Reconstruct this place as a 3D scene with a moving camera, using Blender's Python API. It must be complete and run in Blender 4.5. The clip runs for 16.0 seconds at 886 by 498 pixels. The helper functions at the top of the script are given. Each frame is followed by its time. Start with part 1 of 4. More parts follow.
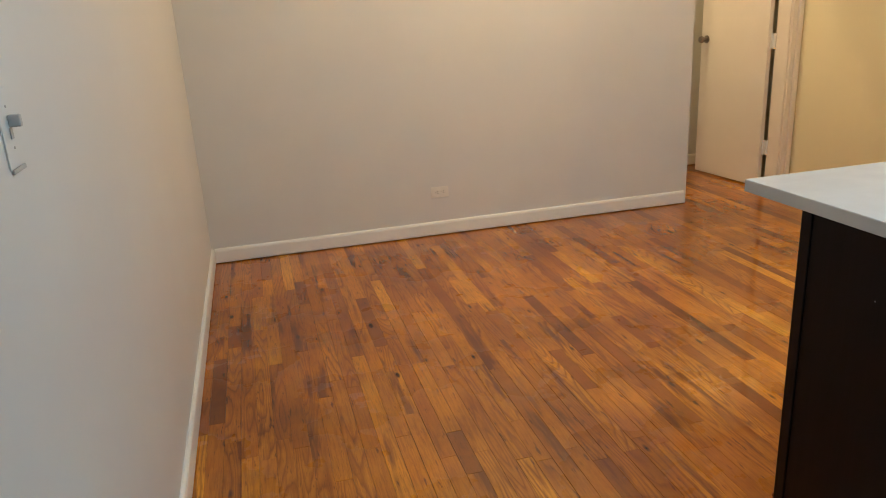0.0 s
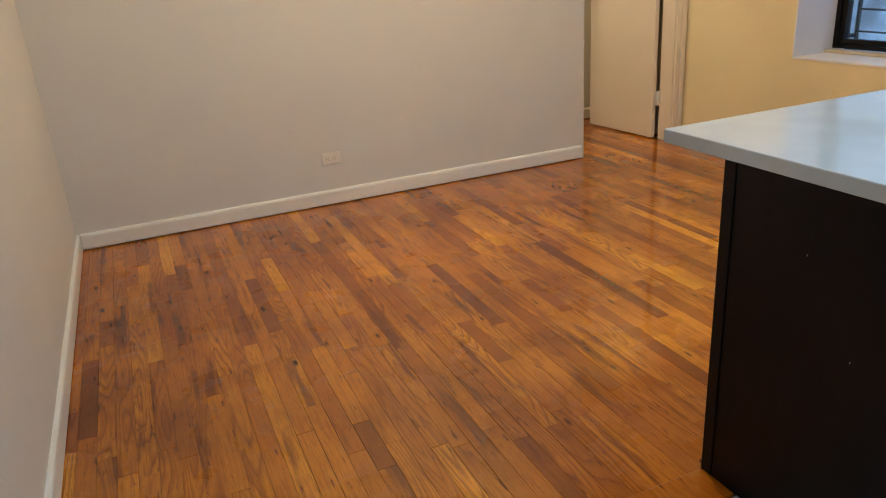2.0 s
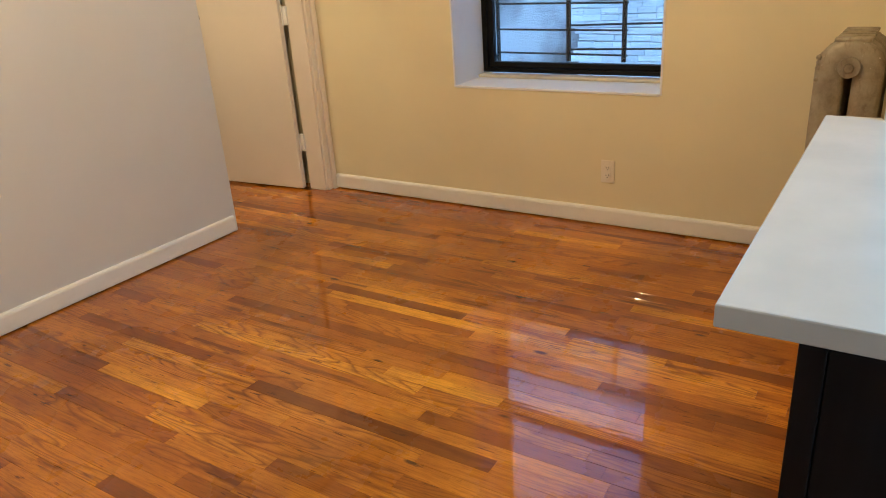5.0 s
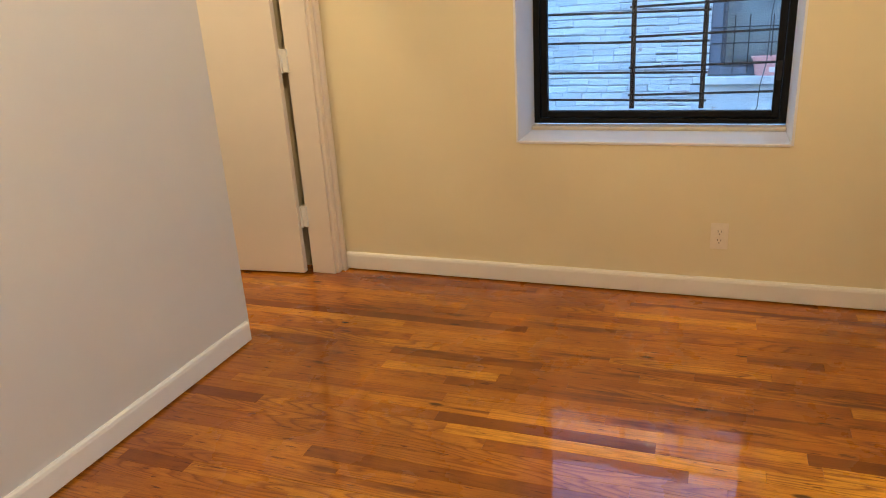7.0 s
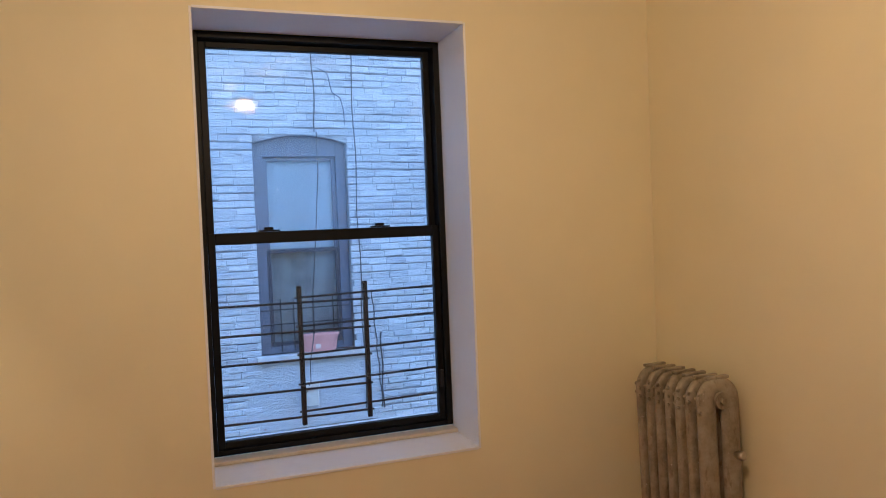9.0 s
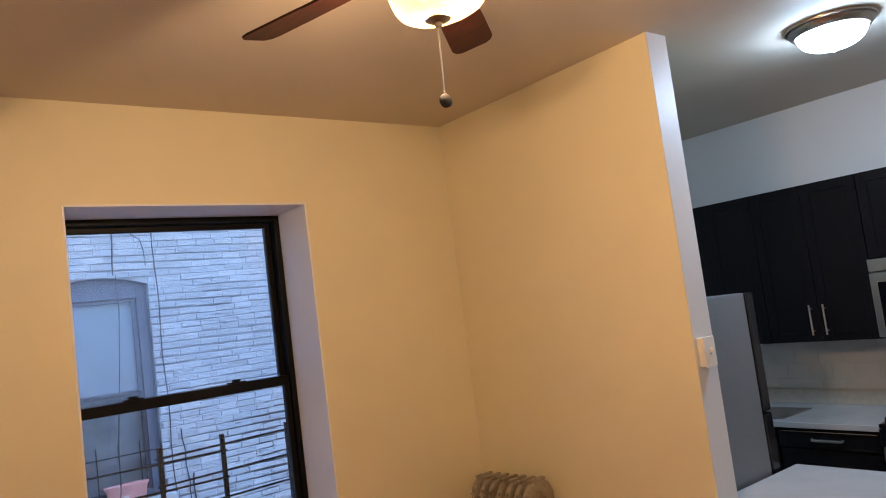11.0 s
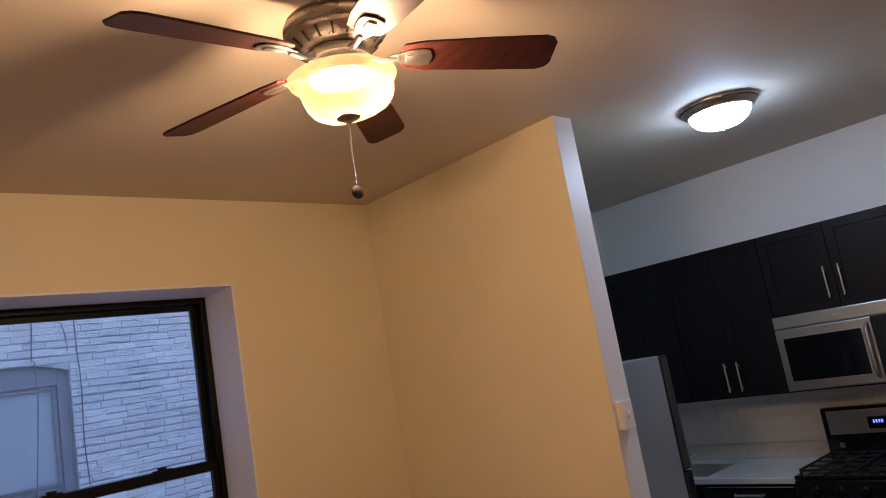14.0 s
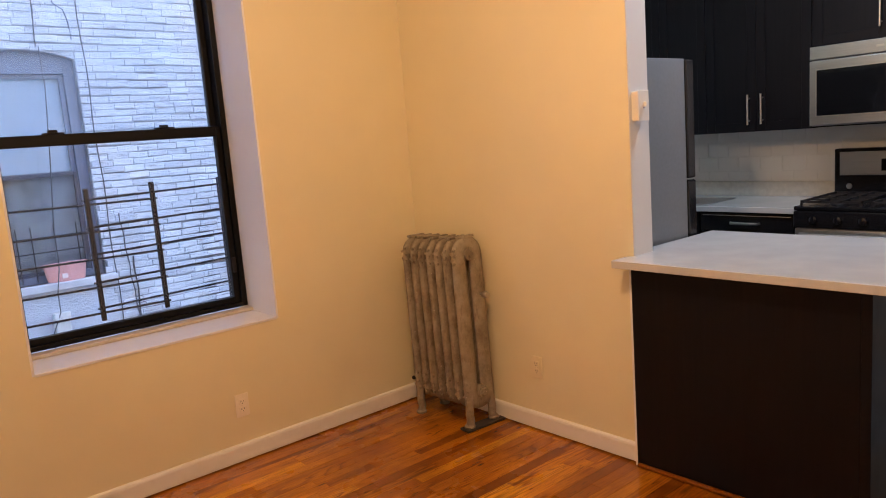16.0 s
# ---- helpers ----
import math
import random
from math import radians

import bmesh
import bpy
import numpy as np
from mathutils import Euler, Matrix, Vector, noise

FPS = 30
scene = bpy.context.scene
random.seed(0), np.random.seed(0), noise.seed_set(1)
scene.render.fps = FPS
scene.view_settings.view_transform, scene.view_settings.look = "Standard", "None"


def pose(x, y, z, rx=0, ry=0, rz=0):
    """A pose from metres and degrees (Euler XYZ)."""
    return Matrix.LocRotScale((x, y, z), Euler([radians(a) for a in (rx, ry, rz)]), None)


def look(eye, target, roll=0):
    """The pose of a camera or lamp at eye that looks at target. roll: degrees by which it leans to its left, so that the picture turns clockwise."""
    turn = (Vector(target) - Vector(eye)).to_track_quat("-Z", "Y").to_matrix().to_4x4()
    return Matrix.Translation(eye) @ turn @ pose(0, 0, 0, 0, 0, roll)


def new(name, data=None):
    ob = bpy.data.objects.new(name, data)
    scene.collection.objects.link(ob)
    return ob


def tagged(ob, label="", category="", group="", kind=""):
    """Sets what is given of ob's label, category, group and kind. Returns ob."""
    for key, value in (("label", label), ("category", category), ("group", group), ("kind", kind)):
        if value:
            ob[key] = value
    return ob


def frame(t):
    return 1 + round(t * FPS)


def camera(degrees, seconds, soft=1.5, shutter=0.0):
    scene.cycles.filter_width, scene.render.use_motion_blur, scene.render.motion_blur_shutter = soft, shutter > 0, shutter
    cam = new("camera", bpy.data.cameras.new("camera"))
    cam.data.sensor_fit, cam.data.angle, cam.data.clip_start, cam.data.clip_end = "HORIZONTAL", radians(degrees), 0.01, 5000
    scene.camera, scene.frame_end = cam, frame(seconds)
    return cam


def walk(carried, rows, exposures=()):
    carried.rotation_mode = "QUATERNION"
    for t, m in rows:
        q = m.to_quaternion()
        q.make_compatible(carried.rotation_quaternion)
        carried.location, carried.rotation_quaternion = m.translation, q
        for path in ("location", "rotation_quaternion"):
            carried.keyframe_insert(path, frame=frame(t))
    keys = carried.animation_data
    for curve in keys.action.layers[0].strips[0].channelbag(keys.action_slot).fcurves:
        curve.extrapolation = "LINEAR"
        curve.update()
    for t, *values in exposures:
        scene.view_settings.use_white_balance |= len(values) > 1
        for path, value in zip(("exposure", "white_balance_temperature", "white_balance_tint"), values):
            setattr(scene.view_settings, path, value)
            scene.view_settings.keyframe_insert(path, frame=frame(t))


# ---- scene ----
cam = camera(62.7, 16.0, soft=1.0)
PATH = [
    (0, (1.049, 1.379, 1.382), (1.505, 3.225, 0.762), -3.3),
    (0.5, (1.071, 1.354, 1.378), (1.526, 3.2, 0.758), -3.8),
    (1, (1.085, 1.352, 1.365), (1.566, 3.19, 0.741), -3.9),
    (1.5, (1.104, 1.435, 1.325), (1.682, 3.224, 0.643), -3.3),
    (2, (1.121, 1.603, 1.325), (1.821, 3.329, 0.595), -4.0),
    (2.5, (1.148, 1.725, 1.336), (1.908, 3.41, 0.573), -4.2),
    (3, (1.261, 1.905, 1.342), (2.072, 3.561, 0.568), -4.5),
    (3.5, (1.334, 2.082, 1.34), (2.234, 3.691, 0.565), -4.3),
    (4, (1.347, 2.325, 1.363), (2.6, 3.672, 0.578), -4.1),
    (4.2, (1.364, 2.405, 1.381), (2.749, 3.613, 0.593), -3.7),
    (6.3, (1.539, 3.589, 1.304), (3.134, 4.52, 0.538), -5.0),
    (6.5, (1.601, 3.733, 1.305), (3.203, 4.642, 0.527), -6.0),
    (7, (1.654, 4.037, 1.33), (3.41, 4.716, 0.656), -3.6),
    (7.5, (1.663, 4.326, 1.423), (3.558, 4.619, 0.852), -1.0),
    (8, (1.788, 4.57, 1.485), (3.734, 4.69, 1.036), -1.5),
    (8.5, (1.887, 4.789, 1.609), (3.855, 4.522, 1.37), -1.9),
    (9, (1.856, 4.941, 1.645), (3.733, 4.254, 1.578), -2.3),
    (11.3, (1.449, 5.488, 1.88), (3.003, 4.244, 2.074), -7.4),
    (11.5, (1.437, 5.495, 1.879), (2.986, 4.253, 2.118), -7.3),
    (12, (1.377, 5.513, 1.885), (2.903, 4.26, 2.202), -7.6),
    (12.5, (1.346, 5.519, 1.897), (2.851, 4.249, 2.244), -8.2),
    (13, (1.32, 5.514, 1.884), (2.792, 4.216, 2.266), -8.8),
    (13.5, (1.33, 5.507, 1.886), (2.767, 4.168, 2.265), -9.3),
    (14, (1.358, 5.483, 1.882), (2.783, 4.119, 2.212), -10.0),
    (14.5, (1.401, 5.432, 1.829), (2.862, 4.071, 1.936), -10.1),
    (15, (1.444, 5.427, 1.657), (2.923, 4.084, 1.569), -7.5),
    (15.5, (1.481, 5.409, 1.527), (2.948, 4.074, 1.271), -4.9),
    (16, (1.478, 5.417, 1.503), (2.981, 4.133, 1.199), -4.4),
]
EXPOSURE = [(0, 0.98, 5350, 4), (2.5, 0.95, 5300, 5), (4, 0.99, 5250, 5), (7, 1.07, 5300, 6), (7.5, 0.84, 5350, 9), (8, 0.66, 5350, 13), (9, 0.42, 5350, 17), (11.4, 0.30, 5950, 26), (12.5, -0.32, 5950, 31),
            (14, -0.27, 5950, 31), (14.5, -0.16, 5950, 31), (15, 0.25, 6250, 30), (16, 0.88, 6500, 30)]
walk(cam, [(t, look(eye, target, roll)) for t, eye, target, roll in PATH], EXPOSURE)

# ---- light levels ----
SKY, SUN = 0.38, 0.12
FAN_W, FAN_C = 52.0, (1.0, 0.65, 0.30)
KITCHEN_E, KITCHEN_C = 70.0, (0.60, 0.85, 1.0)


# ---- world, sun, lamps ----
world = bpy.data.worlds.new("overcast")
scene.world = world
world.use_nodes = True
wn = world.node_tree
sky = wn.nodes.new("ShaderNodeTexSky")
sky.sky_type, sky.sun_disc = "NISHITA", False
sky.sun_elevation, sky.sun_rotation = radians(38), radians(250)
sky.air_density, sky.dust_density, sky.ozone_density = 2.0, 0.3, 7.0
wn.links.new(sky.outputs[0], wn.nodes["Background"].inputs[0])
wn.nodes["Background"].inputs[1].default_value = SKY
sun = new("sun", bpy.data.lights.new("sun", "SUN"))
sun.data.energy, sun.data.angle, sun.data.color = SUN, radians(30), (1.0, 0.97, 0.93)
sun.matrix_world = look((0, 0, 30), (0 + 12, 0 + 4, 10))

FAN = (2.7245, 4.417)       # ceiling fan's axis
CEIL = 2.95
XW, XE = 0.70, 4.755       # west and east walls
YB, YS, YK = 5.797, 2.815, 0.485   # back wall, stub wall's room face, kitchen back wall
XP = 3.275                 # stub wall's free end
XF = 9.90                  # neighbour's brick face

for dx, dy in ((0.055, 0.02), (-0.045, -0.04)):
    bulb = new("fan_bulb_light", bpy.data.lights.new("fan_bulb_light", "POINT"))
    bulb.data.energy, bulb.data.color, bulb.data.shadow_soft_size = FAN_W, FAN_C, 0.03
    bulb.location = (FAN[0] + dx, FAN[1] + dy, CEIL - 0.343)


# ---- materials ----
def material(name):
    m = bpy.data.materials.new(name)
    m.use_nodes = True
    return m, m.node_tree, m.node_tree.nodes["Principled BSDF"]


def node(nt, kind, out=0, props=None, **values):
    n = nt.nodes.new(kind)
    props = props or {}
    if "operation" in props:
        n.operation = props["operation"]
    if "wave_type" in props:
        n.wave_type, n.bands_direction = props["wave_type"], props["bands_direction"]
    for k, v in values.items():
        key = int(k[1:]) if k[0] == "i" and k[1:].isdigit() else k.replace("_", " ")
        if isinstance(v, bpy.types.NodeSocket):
            nt.links.new(v, n.inputs[key])
        else:
            n.inputs[key].default_value = v
    return n.outputs[out]


def place(nt, scale=(1, 1, 1), shift=None):
    p = node(nt, "ShaderNodeNewGeometry", 0)
    if shift is not None:
        p = node(nt, "ShaderNodeVectorMath", 0, {"operation": "ADD"}, i0=p, i1=shift)
    return node(nt, "ShaderNodeMapping", 0, None, Vector=p, Scale=scale)


def ramp(nt, fac, stops):
    n = nt.nodes.new("ShaderNodeValToRGB")
    nt.links.new(fac, n.inputs[0])
    while len(n.color_ramp.elements) < len(stops):
        n.color_ramp.elements.new(0.5)
    for e, (pos, col) in zip(n.color_ramp.elements, stops):
        e.position = pos
        e.color = (*col, 1) if len(col) == 3 else col
    return n.outputs[0]


def mixc(nt, fac, a, b, blend="MIX"):
    n = nt.nodes.new("ShaderNodeMix")
    n.data_type, n.blend_type = "RGBA", blend
    for i, v in ((0, fac), (6, a), (7, b)):
        if isinstance(v, bpy.types.NodeSocket):
            nt.links.new(v, n.inputs[i])
        else:
            n.inputs[i].default_value = (*v, 1) if isinstance(v, tuple) else v
    return n.outputs[2]


def calc(nt, op, a, b=0.0, c=0.0):
    return node(nt, "ShaderNodeMath", 0, {"operation": op}, i0=a, i1=b, i2=c)


def noisy(nt, scale, detail=4.0, vec=None, rough=0.55):
    kw = {"Scale": scale, "Detail": detail, "Roughness": rough}
    kw["Vector"] = vec if vec is not None else place(nt)
    return node(nt, "ShaderNodeTexNoise", 0, None, **kw)


def bump(nt, bsdf, height, strength, distance=0.01):
    b = node(nt, "ShaderNodeBump", 0, None, Height=height, Strength=strength, Distance=distance)
    nt.links.new(b, bsdf.inputs["Normal"])


def painted(name, col, rough=0.55, mottle=0.05, grain=0.12, dirt=None, dirt_amount=0.0):
    """Rolled paint on plaster or wood: faint mottling, orange-peel relief, optional grime."""
    m, nt, p = material(name)
    big = noisy(nt, 1.7, 5)
    fine = noisy(nt, 190, 2)
    dark = tuple(c * (1 - 2 * mottle) for c in col)
    lite = tuple(min(1, c * (1 + mottle)) for c in col)
    c = ramp(nt, big, [(0.3, dark), (0.7, lite)])
    if dirt:
        grime = ramp(nt, noisy(nt, 11, 8, None, 0.7), [(0.55, (0, 0, 0)), (0.78, (dirt_amount,) * 3)])
        c = mixc(nt, grime, c, dirt)
    nt.links.new(c, p.inputs["Base Color"])
    nt.links.new(calc(nt, "MULTIPLY_ADD", big, 0.2, rough - 0.1), p.inputs["Roughness"])
    h = calc(nt, "MULTIPLY_ADD", noisy(nt, 5, 3), 4.0, fine)
    bump(nt, p, h, grain, 0.0025)
    return m


def plain(name, col, rough=0.5, metal=0.0, grain=0.05, var=0.12, scale=40):
    m, nt, p = material(name)
    n = noisy(nt, scale, 6)
    c = ramp(nt, n, [(0.3, tuple(x * (1 - var) for x in col)), (0.7, tuple(min(1, x * (1 + var)) for x in col))])
    nt.links.new(c, p.inputs["Base Color"])
    p.inputs["Metallic"].default_value = metal
    nt.links.new(calc(nt, "MULTIPLY_ADD", n, 0.16, max(0.02, rough - 0.08)), p.inputs["Roughness"])
    bump(nt, p, noisy(nt, scale * 6, 3), grain, 0.002)
    return m


def random_tone(nt):
    a = node(nt, "ShaderNodeObjectInfo", "Random")
    b = node(nt, "ShaderNodeNewGeometry", "Random Per Island")
    return calc(nt, "FRACT", calc(nt, "ADD", a, b))


def oak():
    """Old strip oak under glossy amber varnish; each strip its own tone and grain."""
    m, nt, p = material("varnished_oak")
    r = random_tone(nt)
    r2 = calc(nt, "FRACT", calc(nt, "MULTIPLY", r, 17.31))
    shift = node(nt, "ShaderNodeCombineXYZ", 0, None, X=calc(nt, "MULTIPLY", r, 31.0), Y=calc(nt, "MULTIPLY", r2, 47.0), Z=calc(nt, "MULTIPLY", r, 13.0))
    v = place(nt, (1, 1, 1), shift)

    def stretched(x, y, detail, rough=0.55):
        return noisy(nt, 1.0, detail, node(nt, "ShaderNodeMapping", 0, None, Vector=v, Scale=(x, y, x)), rough)

    warp = stretched(7, 1.1, 3)
    growth = calc(nt, "MULTIPLY_ADD", stretched(60, 5, 2), 0.03, stretched(10, 1.0, 1, 0.4))
    rings = calc(nt, "FRACT", calc(nt, "MULTIPLY", growth, 19.0))
    fibre = stretched(130, 6, 6, 0.65)
    pores = stretched(480, 18, 2)
    tone = ramp(nt, r, [(0.0, (0.19, 0.062, 0.013)), (0.06, (0.28, 0.10, 0.019)), (0.15, (0.41, 0.162, 0.030)), (0.72, (0.52, 0.225, 0.038)), (0.92, (0.62, 0.295, 0.052)), (1.0, (0.76, 0.42, 0.09))])
    figure = calc(nt, "MULTIPLY_ADD", calc(nt, "GREATER_THAN", r2, 0.5), 0.62, 0.18)
    lines = ramp(nt, rings, [(0.0, (1, 1, 1)), (0.22, (0.35, 0.35, 0.35)), (0.5, (0, 0, 0)), (0.86, (0.1, 0.1, 0.1)), (1.0, (1, 1, 1))])
    c = mixc(nt, calc(nt, "MULTIPLY", lines, figure), tone, (0.20, 0.062, 0.010))
    c = mixc(nt, ramp(nt, fibre, [(0.38, (0.5, 0.5, 0.5)), (0.53, (0, 0, 0))]), c, (0.26, 0.088, 0.015))
    c = mixc(nt, ramp(nt, pores, [(0.58, (0, 0, 0)), (0.70, (0.5, 0.5, 0.5))]), c, (0.12, 0.036, 0.006))
    streak = ramp(nt, stretched(15, 1.3, 4, 0.6), [(0.59, (0, 0, 0)), (0.67, (0.85, 0.85, 0.85))])
    c = mixc(nt, streak, c, (0.15, 0.045, 0.009))
    fleck = ramp(nt, stretched(75, 10, 3), [(0.65, (0, 0, 0)), (0.71, (0.85, 0.85, 0.85))])
    c = mixc(nt, fleck, c, (0.085, 0.022, 0.005))
    knots = node(nt, "ShaderNodeTexVoronoi", 0, None, Vector=node(nt, "ShaderNodeMapping", 0, None, Vector=v, Scale=(9.0, 3.0, 9.0)), Scale=1.0, Randomness=1.0)
    c = mixc(nt, ramp(nt, calc(nt, "MULTIPLY_ADD", warp, 0.06, knots), [(0.075, (0.9, 0.9, 0.9)), (0.125, (0, 0, 0))]), c, (0.045, 0.013, 0.004))
    worn = ramp(nt, noisy(nt, 1.6, 7, None, 0.62), [(0.34, (0.66, 0.57, 0.50)), (0.60, (1.12, 1.12, 1.12))])
    c = mixc(nt, 1.0, c, worn, "MULTIPLY")
    c = mixc(nt, 1.0, c, (1.0, 0.82, 0.12), "MULTIPLY")
    nt.links.new(c, p.inputs["Base Color"])
    wear = noisy(nt, 2.2, 6)
    nt.links.new(calc(nt, "MULTIPLY_ADD", wear, 0.22, 0.17), p.inputs["Roughness"])
    p.inputs["Coat Weight"].default_value = 0.75
    p.inputs["Specular IOR Level"].default_value = 0.12
    nt.links.new(calc(nt, "MULTIPLY_ADD", noisy(nt, 14, 5), 0.05, 0.0), p.inputs["Coat Roughness"])
    wave = stretched(20, 3.2, 2)
    h = calc(nt, "ADD", calc(nt, "MULTIPLY", fibre, 0.4), calc(nt, "MULTIPLY", wave, 1.4))
    nt.links.new(node(nt, "ShaderNodeBump", 0, None, Height=h, Strength=0.16, Distance=0.003), p.inputs["Normal"])
    nt.links.new(node(nt, "ShaderNodeBump", 0, None, Height=wave, Strength=0.08, Distance=0.004), p.inputs["Coat Normal"])
    return m


def dark_wood(name, a, b, rough=0.4, axis=2, coat=0.0, spec=0.5):
    m, nt, p = material(name)
    s = [60, 60, 60]
    s[axis] = 3
    f = noisy(nt, 1.0, 6, place(nt, tuple(s)), 0.6)
    nt.links.new(ramp(nt, f, [(0.35, a), (0.7, b)]), p.inputs["Base Color"])
    nt.links.new(calc(nt, "MULTIPLY_ADD", noisy(nt, 6, 5), 0.2, rough - 0.1), p.inputs["Roughness"])
    p.inputs["Coat Weight"].default_value = coat
    p.inputs["Specular IOR Level"].default_value = spec
    bump(nt, p, f, 0.12, 0.002)
    return m


def quartz():
    m, nt, p = material("white_quartz")
    speck = noisy(nt, 420, 3)
    c = ramp(nt, noisy(nt, 6, 5), [(0.3, (0.50, 0.515, 0.52)), (0.7, (0.57, 0.585, 0.59))])
    c = mixc(nt, ramp(nt, speck, [(0.66, (0, 0, 0)), (0.74, (0.25, 0.25, 0.25))]), c, (0.4, 0.4, 0.4))
    nt.links.new(c, p.inputs["Base Color"])
    nt.links.new(calc(nt, "MULTIPLY_ADD", noisy(nt, 8, 4), 0.08, 0.05), p.inputs["Roughness"])
    return m


def glass(name, tint=(1, 1, 1), rough=0.0):
    m, nt, p = material(name)
    p.inputs["Base Color"].default_value = (*tint, 1)
    p.inputs["Transmission Weight"].default_value = 1.0
    p.inputs["IOR"].default_value = 1.45
    p.inputs["Roughness"].default_value = rough
    return m


def hazy_glass(name, haze):
    """Window glass with a translucent veil that stands in for the haze of reflections."""
    m, nt, p = material(name)
    p.inputs["Base Color"].default_value = (0.97, 0.99, 1.0, 1)
    p.inputs["Transmission Weight"].default_value = 1.0
    p.inputs["IOR"].default_value = 1.45
    p.inputs["Roughness"].default_value = 0.0
    veil = nt.nodes.new("ShaderNodeBsdfTranslucent")
    veil.inputs[0].default_value = (0.72, 0.76, 0.80, 1)
    mix = nt.nodes.new("ShaderNodeMixShader")
    nt.links.new(calc(nt, "MULTIPLY_ADD", noisy(nt, 3.5, 5), haze * 0.5, haze * 0.75), mix.inputs[0])
    nt.links.new(p.outputs[0], mix.inputs[1])
    nt.links.new(veil.outputs[0], mix.inputs[2])
    nt.links.new(mix.outputs[0], nt.nodes["Material Output"].inputs[0])
    return m


def frosted_bowl():
    """Alabaster-look glass: scatters the bulbs' light and lets part of it through."""
    m, nt, p = material("alabaster_glass")
    out = nt.nodes["Material Output"]
    tint = ramp(nt, noisy(nt, 16, 5), [(0.3, (0.032, 0.026, 0.0145)), (0.7, (0.052, 0.044, 0.026))])
    tr = nt.nodes.new("ShaderNodeBsdfTranslucent")
    nt.links.new(tint, tr.inputs[0])
    cl = nt.nodes.new("ShaderNodeBsdfTransparent")
    a = nt.nodes.new("ShaderNodeMixShader")
    a.inputs[0].default_value = 0.46
    nt.links.new(tr.outputs[0], a.inputs[1])
    nt.links.new(cl.outputs[0], a.inputs[2])
    gl = nt.nodes.new("ShaderNodeBsdfGlossy")
    gl.inputs["Roughness"].default_value = 0.2
    b = nt.nodes.new("ShaderNodeMixShader")
    b.inputs[0].default_value = 0.06
    nt.links.new(a.outputs[0], b.inputs[1])
    nt.links.new(gl.outputs[0], b.inputs[2])
    nt.links.new(b.outputs[0], out.inputs[0])
    return m


def glowing(name, col, strength):
    m, nt, p = material(name)
    p.inputs["Base Color"].default_value = (0.8, 0.8, 0.8, 1)
    p.inputs["Emission Color"].default_value = (*col, 1)
    p.inputs["Emission Strength"].default_value = strength
    return m


def white_brick(name, worn, low=0.52):
    """Many coats of white paint on old brick: dark streaks for grime and joint shade, flaked patches down to grey and
    red.
    """
    m, nt, p = material(name)
    r = random_tone(nt)
    # white paint tinted blue-grey: the blue of the daylight is in the colour
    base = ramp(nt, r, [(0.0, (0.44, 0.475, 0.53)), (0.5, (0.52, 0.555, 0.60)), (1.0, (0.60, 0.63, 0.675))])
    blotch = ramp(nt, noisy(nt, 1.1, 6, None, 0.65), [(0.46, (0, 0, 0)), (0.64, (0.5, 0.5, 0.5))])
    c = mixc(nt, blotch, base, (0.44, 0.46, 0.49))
    patch = ramp(nt, noisy(nt, 0.9, 4, None, 0.6), [(0.40, (0.25, 0.25, 0.25)), (0.60, (1, 1, 1))])
    # stretched dark streaks: grime, plus the shade of the bed joints as colour
    grime = ramp(nt, noisy(nt, 11, 8, place(nt, (1, 0.35, 3.6)), 0.75), [(low, (0, 0, 0)), (low + 0.10, (worn,) * 3)])
    c = mixc(nt, calc(nt, "MULTIPLY", grime, patch), c, (0.10, 0.095, 0.10))
    flake = ramp(nt, noisy(nt, 6, 6, place(nt, (1, 0.7, 1.8), (3.1, 7.7, 1.3)), 0.7), [(0.66, (0, 0, 0)), (0.70, (0.7, 0.7, 0.7))])
    c = mixc(nt, flake, c, (0.27, 0.17, 0.15))
    nt.links.new(c, p.inputs["Base Color"])
    p.inputs["Roughness"].default_value = 0.7
    bump(nt, p, noisy(nt, 22, 7, place(nt, (1, 0.6, 1.8)), 0.72), 0.9, 0.03)
    return m


def rusty_paint():
    """Old bronze-silver radiator paint with rust, chips and grime."""
    m, nt, p = material("aged_radiator_paint")
    n1 = noisy(nt, 9, 8, None, 0.7)
    n2 = noisy(nt, 42, 6, place(nt, (1, 1, 0.35)), 0.65)
    c = ramp(nt, n1, [(0.3, (0.17, 0.135, 0.09)), (0.5, (0.31, 0.265, 0.19)), (0.75, (0.45, 0.40, 0.305))])
    c = mixc(nt, ramp(nt, n2, [(0.54, (0, 0, 0)), (0.70, (0.55, 0.55, 0.55))]), c, (0.13, 0.075, 0.04))
    c = mixc(nt, ramp(nt, noisy(nt, 60, 4), [(0.70, (0, 0, 0)), (0.72, (0.8, 0.8, 0.8))]), c, (0.62, 0.58, 0.5))
    nt.links.new(c, p.inputs["Base Color"])
    p.inputs["Metallic"].default_value = 0.25
    nt.links.new(calc(nt, "MULTIPLY_ADD", n1, 0.35, 0.32), p.inputs["Roughness"])
    bump(nt, p, calc(nt, "ADD", n1, calc(nt, "MULTIPLY", n2, 0.5)), 0.5, 0.006)
    return m


def brushed(name, col, rough=0.3):
    m, nt, p = material(name)
    f = noisy(nt, 1.0, 4, place(nt, (4, 300, 300)))
    nt.links.new(ramp(nt, f, [(0.3, tuple(c * 0.85 for c in col)), (0.7, col)]), p.inputs["Base Color"])
    p.inputs["Metallic"].default_value = 1.0
    nt.links.new(calc(nt, "MULTIPLY_ADD", f, 0.15, rough), p.inputs["Roughness"])
    return m


